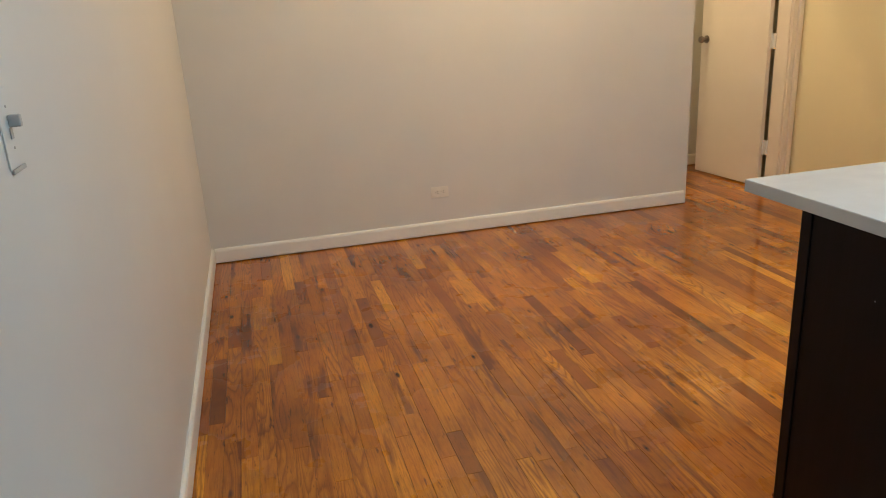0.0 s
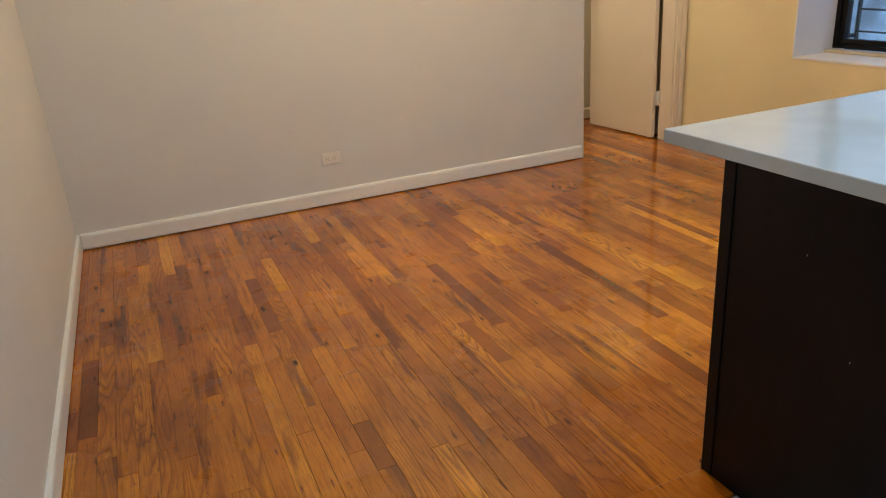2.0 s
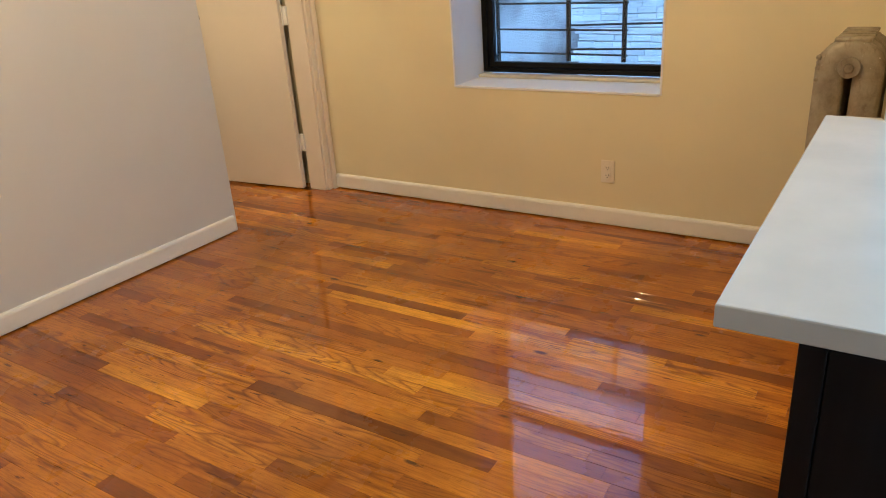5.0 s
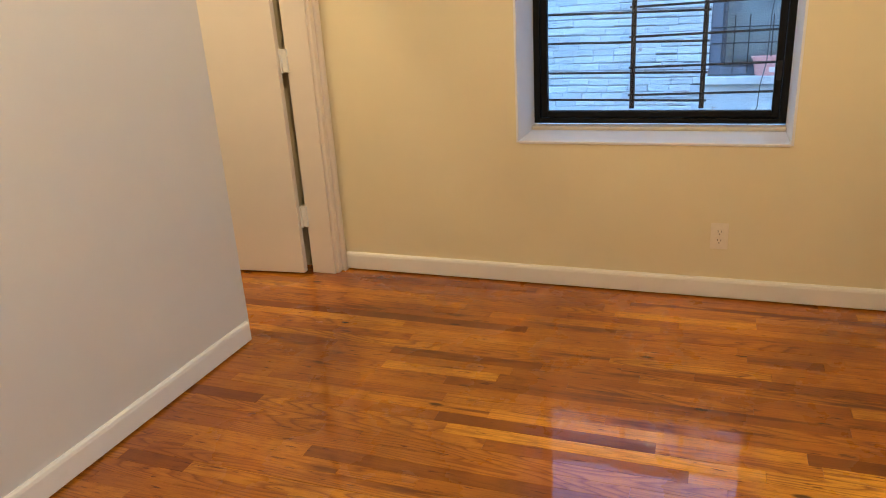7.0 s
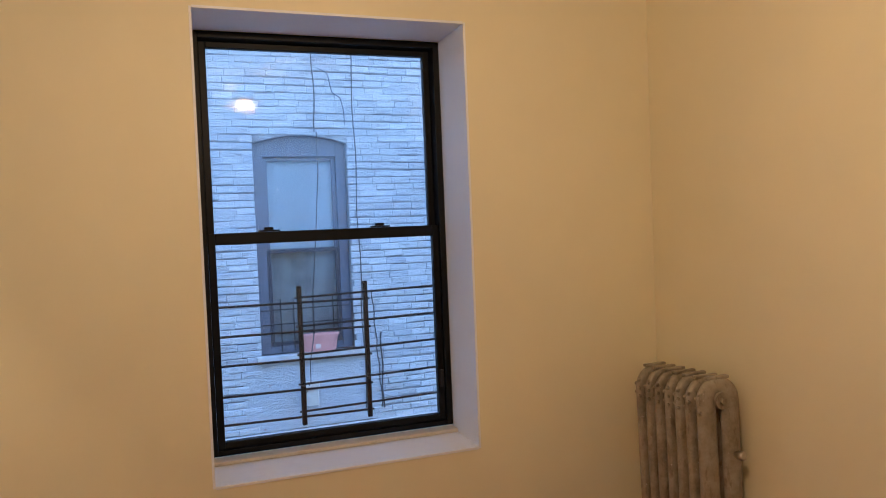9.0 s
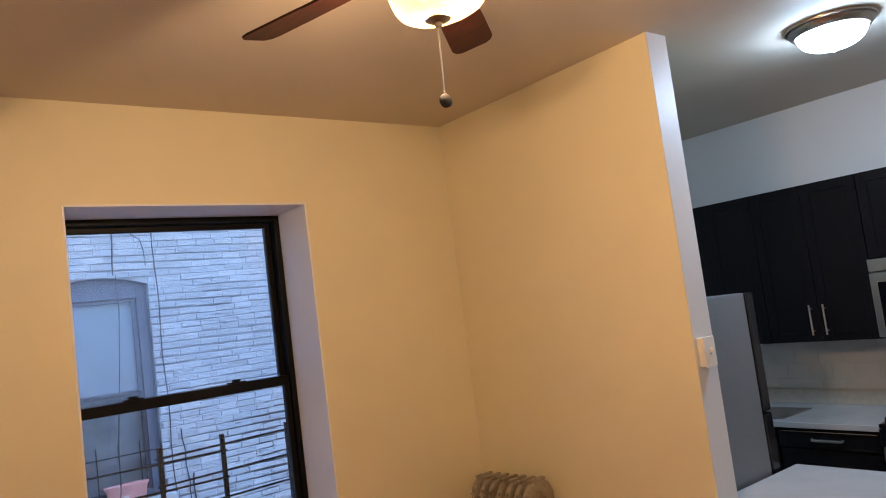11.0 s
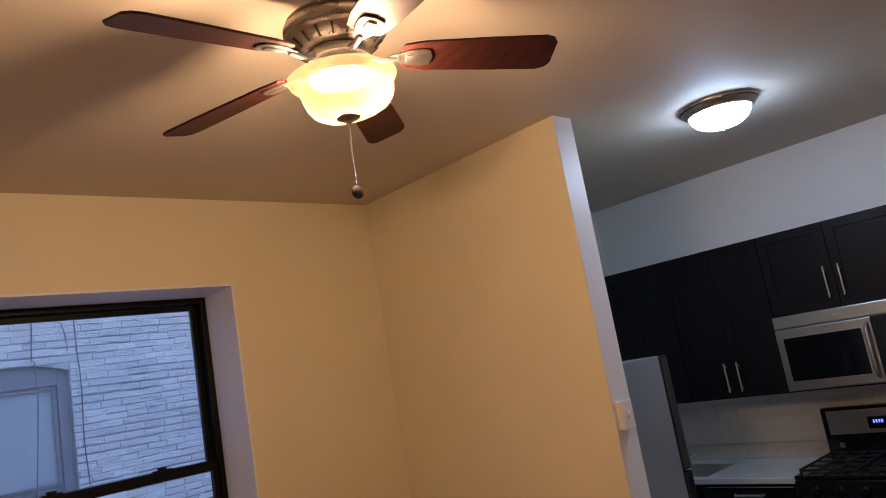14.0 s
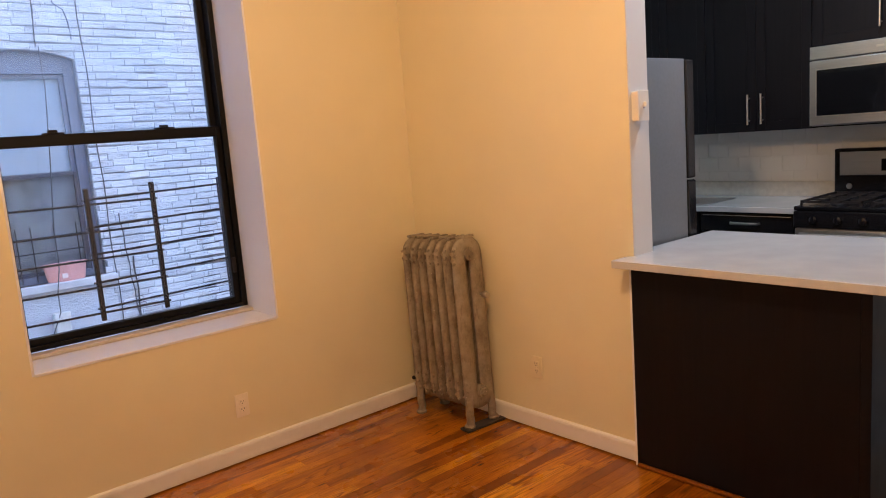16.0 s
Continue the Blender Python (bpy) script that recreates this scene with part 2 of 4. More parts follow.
WHITE_WALL = painted("white_wall_paint", (0.69, 0.68, 0.655), 0.5, 0.02)
CREAM_WALL = painted("cream_wall_paint", (0.82, 0.745, 0.505), 0.5, 0.02)
KITCHEN_WALL = painted("kitchen_wall_paint", (0.78, 0.79, 0.78), 0.5, 0.02)
# off-white turned beige: warm light bounced off the cream walls, put into the paint
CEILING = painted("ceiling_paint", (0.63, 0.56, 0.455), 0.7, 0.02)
TRIM = painted("white_trim_enamel", (0.84, 0.83, 0.79), 0.32, 0.02, 0.06, (0.45, 0.38, 0.28), 0.12)
DOORPAINT = painted("door_enamel", (0.83, 0.76, 0.66), 0.38, 0.02, 0.06)
REVEAL = painted("window_reveal_paint", (0.85, 0.86, 0.88), 0.45, 0.02, 0.12, (0.5, 0.45, 0.38), 0.12)
SILLWOOD = painted("old_sill_paint", (0.62, 0.54, 0.42), 0.5, 0.05, 0.15, (0.3, 0.23, 0.15), 0.6)
OAK = oak()
SUBFLOOR = plain("subfloor_dark", (0.03, 0.016, 0.008), 0.8)
TILE_FLOOR = plain("grey_floor_tile", (0.34, 0.35, 0.36), 0.3, 0, 0.05, 0.1, 12)
TILEGROUT = plain("pale_grout", (0.62, 0.62, 0.595), 0.8)
GROUT = plain("dark_grout", (0.10, 0.10, 0.10), 0.9)
ESPRESSO = dark_wood("espresso_cabinet", (0.0030, 0.0027, 0.0040), (0.0058, 0.0048, 0.0066), 0.45, 2, 0.0, 0.2)
QUARTZ = quartz()
BLACK_ALU = plain("black_window_metal", (0.0045, 0.0045, 0.005), 0.45, 0.0, 0.06)
BLACK_ALU.node_tree.nodes["Principled BSDF"].inputs["Specular IOR Level"].default_value = 0.2
IRON = plain("black_iron", (0.010, 0.010, 0.012), 0.6, 0.1, 0.2)
PANE = glass("window_glass", (0.97, 0.99, 1.0))
HAZY_PANE = hazy_glass("hazy_window_glass", 0.10)
PLASTIC = plain("white_plastic", (0.78, 0.75, 0.68), 0.35, 0, 0.02, 0.03)
PLASTIC_CREAM = plain("cream_painted_plastic", (0.86, 0.80, 0.66), 0.4, 0, 0.02, 0.03)
SLOT = plain("slot_dark", (0.02, 0.018, 0.015), 0.6)
GREYTOGGLE = plain("worn_grey_plastic", (0.44, 0.43, 0.42), 0.5)
RADIATOR = rusty_paint()
SHIM = plain("dark_shim_board", (0.035, 0.027, 0.022), 0.8, 0, 0.3, 0.3, 20)
PEWTER = brushed("brushed_pewter", (0.42, 0.37, 0.31), 0.22)
NICKEL = brushed("brushed_nickel", (0.66, 0.64, 0.60), 0.25)
STEEL = brushed("stainless_steel", (0.50, 0.50, 0.50), 0.28)
BLADE = dark_wood("mahogany_blade", (0.016, 0.004, 0.003), (0.050, 0.010, 0.006), 0.5, 0, 0.0, 0.25)
ALABASTER = frosted_bowl()
DOME = glowing("lit_dome_glass", KITCHEN_C, KITCHEN_E)
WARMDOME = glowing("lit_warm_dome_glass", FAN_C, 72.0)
BLACKGLOSS = plain("black_enamel", (0.010, 0.010, 0.012), 0.18, 0, 0.02)
BLACKGLASS = plain("black_oven_glass", (0.006, 0.006, 0.007), 0.08, 0, 0.0)
FRIDGE_GREY = plain("fridge_grey_enamel", (0.20, 0.21, 0.225), 0.42, 0.2, 0.06, 0.06, 60)
BACKTILE = plain("white_glazed_tile", (0.64, 0.64, 0.61), 0.22, 0, 0.02, 0.05, 3)
LIPSTONE = plain("beige_stone_lip", (0.50, 0.48, 0.42), 0.35, 0, 0.03, 0.1, 30)
CLOCK = glowing("blue_clock_digits", (0.05, 0.12, 1.0), 6.0)
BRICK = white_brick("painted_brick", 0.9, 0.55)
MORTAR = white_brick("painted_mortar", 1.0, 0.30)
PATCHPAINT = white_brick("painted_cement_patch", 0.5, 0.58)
VENTBOX = plain("grey_weathered_plastic", (0.50, 0.50, 0.48), 0.5, 0, 0.1, 0.12, 14)
CEMENT = plain("weathered_cement", (0.42, 0.42, 0.43), 0.85, 0, 0.5, 0.25, 5)
NB_SASH = plain("dark_slate_sash", (0.035, 0.040, 0.055), 0.5, 0, 0.1, 0.15, 8)
NB_FRAME = plain("slate_window_frame", (0.10, 0.12, 0.165), 0.5, 0, 0.1, 0.15, 8)
NB_BLIND = plain("pale_blind", (0.42, 0.50, 0.58), 0.6, 0, 0.03, 0.08, 3)
NB_ROOM = plain("grey_pane_backing", (0.21, 0.235, 0.26), 0.8, 0, 0.1, 0.4, 4)
TERRACOTTA = plain("pink_plastic_planter", (0.62, 0.30, 0.28), 0.5, 0, 0.05, 0.1, 12)
LABEL = plain("pale_label", (0.6, 0.5, 0.48), 0.6)
CABLE = plain("black_cable", (0.06, 0.062, 0.07), 0.6)
GROUND = plain("yard_concrete", (0.22, 0.22, 0.22), 0.9, 0, 0.4, 0.25, 2)


# ---- mesh helpers ----
def box(bm, x0, x1, y0, y1, z0, z1, bev=0.0, seg=2):
    co = [(x, y, z) for x in (x0, x1) for y in (y0, y1) for z in (z0, z1)]
    v = [bm.verts.new(c) for c in co]
    fs = [bm.faces.new([v[i] for i in q]) for q in ((0, 1, 3, 2), (4, 6, 7, 5), (0, 4, 5, 1), (2, 3, 7, 6), (0, 2, 6, 4), (1, 5, 7, 3))]
    if bev:
        es = list({e for f in fs for e in f.edges})
        bmesh.ops.bevel(bm, geom=es, offset=bev, segments=seg, affect="EDGES", profile=0.5)
    return bm


def boxes(*rows, bev=0.0):
    bm = bmesh.new()
    for r in rows:
        box(bm, *r, bev=bev)
    return bm


def lathe(bm, prof, n=32, axis="z", at=(0, 0, 0)):
    """Revolves (radius, height) pairs round an axis through at."""
    rings = []
    for r, h in prof:
        ring = []
        for i in range(n if r > 1e-6 else 1):
            a = 2 * math.pi * i / n
            c, s = r * math.cos(a), r * math.sin(a)
            p = {"z": (c, s, h), "x": (h, c, s), "y": (s, h, c)}[axis]
            ring.append(bm.verts.new([p[k] + at[k] for k in range(3)]))
        rings.append(ring)
    for a, b in zip(rings, rings[1:]):
        for i in range(n):
            j = (i + 1) % n
            q = [a[i % len(a)], a[j % len(a)], b[j % len(b)], b[i % len(b)]]
            q = [v for k, v in enumerate(q) if v not in q[:k]]
            if len(q) > 2:
                bm.faces.new(q)
    return bm


def tube(bm, pts, r, n=8, closed=False, rx=None):
    """Sweeps a round or oval section along points; rx is the half width across the world x axis."""
    pts = [Vector(p) for p in pts]
    rings = []
    for i, p in enumerate(pts):
        a = pts[i - 1] if (i or closed) else p
        b = pts[(i + 1) % len(pts)] if (i < len(pts) - 1 or closed) else p
        d = (b - a).normalized()
        u = Vector((1, 0, 0)) if abs(d.x) < 0.9 else Vector((0, 0, 1))
        w = d.cross(u).normalized()
        u = w.cross(d).normalized()
        rings.append([bm.verts.new(p + u * (rx or r) * math.cos(2 * math.pi * k / n) + w * r * math.sin(2 * math.pi * k / n)) for k in range(n)])
    m = len(rings)
    for i in range(m if closed else m - 1):
        a, b = rings[i], rings[(i + 1) % m]
        for k in range(n):
            bm.faces.new((a[k], a[(k + 1) % n], b[(k + 1) % n], b[k]))
    if not closed:
        bm.faces.new(rings[0][::-1])
        bm.faces.new(rings[-1])
    return bm


def prism(bm, outline, z0, z1, bev=0.0):
    """An outline in x and y, raised from z0 to z1."""
    lo = [bm.verts.new((x, y, z0)) for x, y in outline]
    hi = [bm.verts.new((x, y, z1)) for x, y in outline]
    n = len(outline)
    fs = [bm.faces.new(lo[::-1]), bm.faces.new(hi)]
    fs += [bm.faces.new((lo[i], lo[(i + 1) % n], hi[(i + 1) % n], hi[i])) for i in range(n)]
    if bev:
        es = list({e for f in fs[:2] for e in f.edges})
        bmesh.ops.bevel(bm, geom=es, offset=bev, segments=2, affect="EDGES", profile=0.5)
    return bm


def mesh_of(name, bm, mat, smooth=False):
    bmesh.ops.recalc_face_normals(bm, faces=bm.faces)
    me = bpy.data.meshes.new(name)
    bm.to_mesh(me)
    bm.free()
    me.materials.append(mat)
    if smooth:
        me.polygons.foreach_set("use_smooth", [True] * len(me.polygons))
        me.set_sharp_from_angle(angle=radians(40))
    return me


def part(name, bm, mat, parent, label="", smooth=False):
    ob = new(name, mesh_of(name, bm, mat, smooth))
    ob.parent = parent
    return tagged(ob, label)


def solid(name, bm, mat, label, category, kind="", group="", smooth=False):
    return tagged(new(name, mesh_of(name, bm, mat, smooth)), label, category, group, kind)


def thing(name, at, label, category, group="", rz=0.0, kind=""):
    ob = new(name)
    ob.matrix_world = pose(*at, 0, 0, rz)
    ob.empty_display_size = 0.1
    return tagged(ob, label, category, group, kind)


# ---- structure: walls, ceiling ----
T = 0.12
XO = 5.175     # outer face of the window wall
WY0, WY1, WZ0, WZ1 = 3.744, 4.852, 0.668, 2.502
XD = 4.668     # east jamb of the bedroom doorway
DOORZ = 2.06


solid("wall_west", boxes((XW - 0.15, XW, YK - T, YB + T, 0, CEIL)), WHITE_WALL, "smooth white painted plaster wall with a switch", "wall", "structure")
solid("wall_back", boxes((0.60, 3.929, YB, YB + T, -0.02, CEIL + 0.02), (3.928, XD + 0.021, YB, YB + T, DOORZ, CEIL + 0.02), (XD + 0.02, XE + 0.02, YB, YB + T, -0.02, CEIL + 0.02), bev=0.004), WHITE_WALL, "white painted plaster wall with an open doorway", "wall", "structure")
solid("wall_east", boxes((XE, XO, YS - 0.14, WY0, 0, CEIL), (XE, XO, WY1, 7.0, 0, CEIL), (XE, XO, WY0, WY1, 0, WZ0), (XE, XO, WY0, WY1, WZ1, CEIL)), CREAM_WALL, "cream painted wall with a deep window opening", "wall", "structure")
solid("wall_stub", boxes((XP + 0.002, XE + 0.02, YS - 0.137, YS, -0.02, CEIL + 0.02), bev=0.003), CREAM_WALL, "cream painted partition between living room and kitchen", "wall", "structure")
solid("wall_stub_end", boxes((XP - 0.002, XP + 0.0015, YS - 0.139, YS - 0.001, 0, CEIL)), WHITE_WALL, "white painted end of the partition wall", "wall", "structure")
solid("wall_kitchen_back", boxes((XW, XE + T, YK - T, YK, 0, CEIL)), KITCHEN_WALL, "white painted kitchen wall above dark cabinets", "wall", "structure")
solid("wall_kitchen_east", boxes((XE - 0.03, XE + T, YK, YS - 0.14, 0, CEIL)), KITCHEN_WALL, "white painted kitchen side wall", "wall", "structure")
solid("wall_bedroom_north", boxes((2.4, XE, 6.88, 7.0, 0, CEIL)), WHITE_WALL, "white painted wall of the next room", "wall", "structure")
solid("wall_bedroom_west", boxes((2.4, 2.52, YB + T, 6.88, 0, CEIL)), WHITE_WALL, "white painted wall of the next room", "wall", "structure")
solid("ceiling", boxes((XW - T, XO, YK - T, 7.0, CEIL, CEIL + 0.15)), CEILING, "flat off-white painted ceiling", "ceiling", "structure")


def baseboard_run(x0, y0, x1, y1, nx, ny, h=0.093, d=0.016, sub=TRIM):
    """A board along a wall from one point to another, its face d proud towards (nx, ny), with a rounded top and a shadow gap."""
    bm = bmesh.new()
    prof = [(0, 0.009), (d, 0.009), (d, h - 0.016), (d * 0.8, h - 0.006), (d * 0.35, h), (0, h)]
    ends = [[bm.verts.new((x + nx * a, y + ny * a, z)) for a, z in prof] for x, y in ((x0, y0), (x1, y1))]
    n = len(prof)
    for i in range(n):
        bm.faces.new((ends[0][i], ends[0][(i + 1) % n], ends[1][(i + 1) % n], ends[1][i]))
    bm.faces.new(ends[0][::-1])
    bm.faces.new(ends[1])
    return solid("baseboard", bm, sub, "white painted wooden baseboard along the wall", "baseboard", "structure")


baseboard_run(XW + 0.018, YB, 3.905, YB, 0, -1)
baseboard_run(XW, 2.9, XW, YB, 1, 0)
baseboard_run(XW, 0.5, XW, 2.89, 1, 0)
baseboard_run(XE, YS + 0.017, XE, 5.76, -1, 0)
baseboard_run(XP + 0.01, YS, XE, YS, 0, 1)
baseboard_run(2.53, 6.88, XE, 6.88, 0, -1)


# ---- ground, yard ----
solid("ground", boxes((-150, 150, -150, 150, -1.7, -1.5)), GROUND, "bare grey concrete ground of the light court", "ground", "structure")

# ---- bedroom doorway: casing, open door ----
casing = thing("door_casing", (XD, YB, 0), "cream painted moulded door casing beside the open door", "door casing", kind="structure")
part("jamb", boxes((-0.004, 0.018, -0.004, T + 0.004, 0, DOORZ), bev=0.003), DOORPAINT, casing)
part("flat_board", boxes((0.010, 0.044, -0.020, -0.001, 0, DOORZ + 0.06), bev=0.004), DOORPAINT, casing)
part("outer_moulding", boxes((0.045, 0.082, -0.034, -0.001, 0, DOORZ + 0.10), bev=0.008), DOORPAINT, casing)
part("plinth_block", boxes((0.040, 0.084, -0.037, -0.0345, 0, 0.02), bev=0.001), DOORPAINT, casing)
part("head_board", boxes((-0.735, 0.009, -0.018, -0.001, DOORZ - 0.01, DOORZ + 0.09), bev=0.004), DOORPAINT, casing)
door = thing("door_1", (4.658, 5.945, 0.012), "cream flush door standing wide open on painted hinges", "door", rz=4.9, kind="structure")
leaf = part("leaf", boxes((-0.040, -0.004, 0.0, 0.71, 0, 2.02), bev=0.003), DOORPAINT, door)
for z in (0.29, 1.045, 1.80):
    hinge = part("hinge", boxes((-0.012, 0.016, -0.034, 0.002, z - 0.052, z + 0.052), bev=0.002), TRIM, door, "paint-covered butt hinge")
    part("knuckle", lathe(bmesh.new(), [(0, -0.055), (0.006, -0.055), (0.006, 0.055), (0, 0.055)], 10, "z", (-0.016, -0.006, z)), TRIM, hinge, smooth=True)
for sx in (-0.042, -0.002):
    s = -1 if sx < -0.02 else 1
    knob = part("door_knob", lathe(bmesh.new(), [(0, 0), (0.030, 0), (0.030, 0.006 * s), (0.011, 0.010 * s), (0.010, 0.030 * s), (0.024, 0.040 * s), (0.028, 0.052 * s), (0.022, 0.064 * s), (0, 0.068 * s)], 24, "x", (sx, 0.645, 1.05)), PEWTER, door, "dull bronze round knob", True)

# ---- window: reveal lining, double-hung sashes ----
win = thing("window_1", (5.055, 4.298, 0.0), "black metal double-hung window, closed, in a white reveal", "window", kind="structure")
hw = (WY1 - WY0) / 2
part("reveal_side", boxes((-0.302, 0.012, hw - 0.006, hw + 0.004, WZ0, WZ1), bev=0.001), REVEAL, win, "white painted deep reveal")
part("reveal_side", boxes((-0.302, 0.012, -hw - 0.004, -hw + 0.006, WZ0, WZ1), bev=0.001), REVEAL, win, "white painted deep reveal")
part("reveal_head", boxes((-0.302, 0.012, -hw + 0.007, hw - 0.007, WZ1 - 0.006, WZ1 + 0.004)), REVEAL, win, "white painted deep reveal")
part("window_sill", boxes((-0.305, 0.008, -hw + 0.007, hw - 0.007, WZ0 - 0.004, WZ0 + 0.008), bev=0.002), REVEAL, win, "white painted sill board")
part("stool_strip", boxes((-0.055, 0.012, -hw + 0.007, hw - 0.007, WZ0 + 0.009, WZ0 + 0.026), bev=0.004), SILLWOOD, win, "grubby beige wooden strip under the sash")
FZ0, FZ1, RAIL = 0.697, 2.495, 1.620
part("window_frame", boxes((0.012, 0.115, hw - 0.034, hw - 0.004, FZ0, FZ1), (0.012, 0.115, -hw + 0.004, -hw + 0.034, FZ0, FZ1), (0.012, 0.115, -hw + 0.034, hw - 0.034, FZ1 - 0.028, FZ1), (0.012, 0.115, -hw + 0.034, hw - 0.034, FZ0, FZ0 + 0.022), bev=0.002), BLACK_ALU, win, "black metal outer frame")
for nm, x0, z0, z1 in (("upper_sash", 0.070, RAIL - 0.025, FZ1 - 0.030), ("lower_sash", 0.026, FZ0 + 0.024, RAIL + 0.025)):
    w = hw - 0.036
    low = 0.030 if nm == "lower_sash" else 0.05
    sash = part(nm, boxes((x0, x0 + 0.036, w - 0.030, w, z0, z1), (x0, x0 + 0.036, -w, -w + 0.030, z0, z1), (x0, x0 + 0.036, -w + 0.030, w - 0.030, z1 - (0.05 if nm == "lower_sash" else 0.026), z1), (x0, x0 + 0.036, -w + 0.030, w - 0.030, z0, z0 + low), bev=0.003), BLACK_ALU, win, "black metal sash")
    pane = part("pane", boxes((x0 + 0.016, x0 + 0.020, -w + 0.028, w - 0.028, z0 + low - 0.002, z1 - 0.024)), PANE if nm == "lower_sash" else HAZY_PANE, sash, "clear window glass" if nm == "lower_sash" else "window glass with a faint added haze")
    pane.visible_shadow = False
    if nm == "lower_sash":
        for y in (0.26, -0.24):
            part("sash_lock", boxes((x0 + 0.002, x0 + 0.034, y - 0.045, y + 0.045, z1 + 0.0005, z1 + 0.008), (x0 + 0.008, x0 + 0.028, y - 0.018, y + 0.022, z1 + 0.008, z1 + 0.020), bev=0.002), BLACK_ALU, sash, "small black cam lock")
        part("tilt_latch", boxes((x0 - 0.012, x0 - 0.001, -w + 0.004, -w + 0.024, z0 + 0.16, z0 + 0.24), bev=0.003), IRON, sash, "worn metal latch")

guard = thing("window_guard", (5.27, 4.298, 0.722), "black iron window guard with two uprights and thin bars", "window guard")
for y, z0, z1 in ((-0.197, 0.01, 0.668), (0.118, 0.01, 0.664)):
    part("upright", boxes((-0.011, 0.011, y - 0.011, y + 0.011, z0, z1), bev=0.003), IRON, guard)
for k, z in enumerate((0.605, 0.470, 0.337, 0.197, 0.068)):
    bm = tube(bmesh.new(), [(0.006, -0.550, z + 0.017), (0.006, 0.138, z + 0.004)], 0.0055, 8)
    part("bar", bm, IRON, guard, smooth=True)
    bm = tube(bmesh.new(), [(-0.004, -0.217, z - 0.022), (-0.004, 0.550, z - 0.014)], 0.0055, 8)
    part("bar", bm, IRON, guard, smooth=True)
for y in (-0.568, 0.568):
    for z in (0.03, 0.60):
        part("mount_arm", boxes((-0.0945, 0.012, y - 0.004, y + 0.004, z - 0.012, z + 0.012), bev=0.001), IRON, guard)
for y in (-0.555, 0.555):
    part("wall_bracket", boxes((-0.014, 0.014, y - 0.006, y + 0.006, -0.02, 0.66), bev=0.002), IRON, guard)

# ---- sockets and switches ----
def socket_plate(m, mat, label, slots=True):
    """A duplex plate, upright in x and z, facing -y."""
    ob = tagged(new("wall_outlet", mesh_of("wall_outlet", boxes((-0.035, 0.035, -0.006, 0.0, -0.0575, 0.0575), bev=0.0025), mat)), label, "outlet")
    ob.matrix_world = m
    for z in (-0.0195, 0.0195):
        face = part("receptacle", boxes((-0.0165, 0.0165, -0.0085, -0.0062, z - 0.014, z + 0.014), bev=0.002), mat, ob)
        if slots:
            for x, h in ((-0.0065, 0.0045), (0.0065, 0.0038)):
                part("slot", boxes((x - 0.0012, x + 0.0012, -0.0092, -0.0086, z - h + 0.003, z + h + 0.003)), SLOT, face)
            part("earth_hole", boxes((-0.0022, 0.0022, -0.0092, -0.0086, z - 0.0105, z - 0.0065)), SLOT, face)
    part("screw", lathe(bmesh.new(), [(0, -0.0075), (0.003, -0.0075), (0.003, -0.006)], 10, "y"), mat, ob)
    return ob


socket_plate(pose(2.140, YB - 0.0005, 0.285, 0, 90, 0), PLASTIC, "white duplex outlet mounted sideways above the baseboard")
socket_plate(pose(XE - 0.0005, 3.988, 0.282, 0, 0, -90), PLASTIC_CREAM, "cream duplex outlet on the wall under the window")
socket_plate(pose(3.868, YS + 0.0005, 0.330, 0, 0, 180), CREAM_WALL, "painted-over duplex outlet beside the radiator")
sw = thing("light_switch", (XP - 0.002, 2.762, 1.568), "white surface-mounted switch box on the partition end", "light switch")
part("box", boxes((-0.030, 0.0, -0.036, 0.036, -0.060, 0.060), bev=0.004), PLASTIC, sw)
part("cover", boxes((-0.036, -0.0305, -0.039, 0.039, -0.063, 0.063), bev=0.003), PLASTIC, sw)
part("toggle", boxes((-0.052, -0.0365, -0.006, 0.006, -0.004, 0.016), bev=0.003), PLASTIC, sw)
part("toggle_slot", boxes((-0.038, -0.0362, -0.0055, 0.0055, -0.012, -0.005)), GREYTOGGLE, sw)
sw2 = thing("light_switch", (XW + 0.0005, 2.575, 1.256), "painted-over wall switch with a grey worn toggle", "light switch")
part("cover", boxes((0.0, 0.0025, -0.036, 0.036, -0.058, 0.058), bev=0.001), WHITE_WALL, sw2)
part("toggle", boxes((0.0026, 0.020, -0.005, 0.005, 0.000, 0.018), bev=0.002), GREYTOGGLE, sw2)
part("toggle_slot", boxes((0.0026, 0.0040, -0.006, 0.006, -0.017, 0.0)), GREYTOGGLE, sw2)
for z in (0.030, -0.030):
    part("screw", lathe(bmesh.new(), [(0, 0.0040), (0.002, 0.0038), (0.002, 0.0025)], 10, "x", (0, 0, z)), GREYTOGGLE, sw2)
part("chipped_edge", boxes((0.0, 0.0035, -0.028, 0.034, -0.066, -0.059), bev=0.001), GREYTOGGLE, sw2)

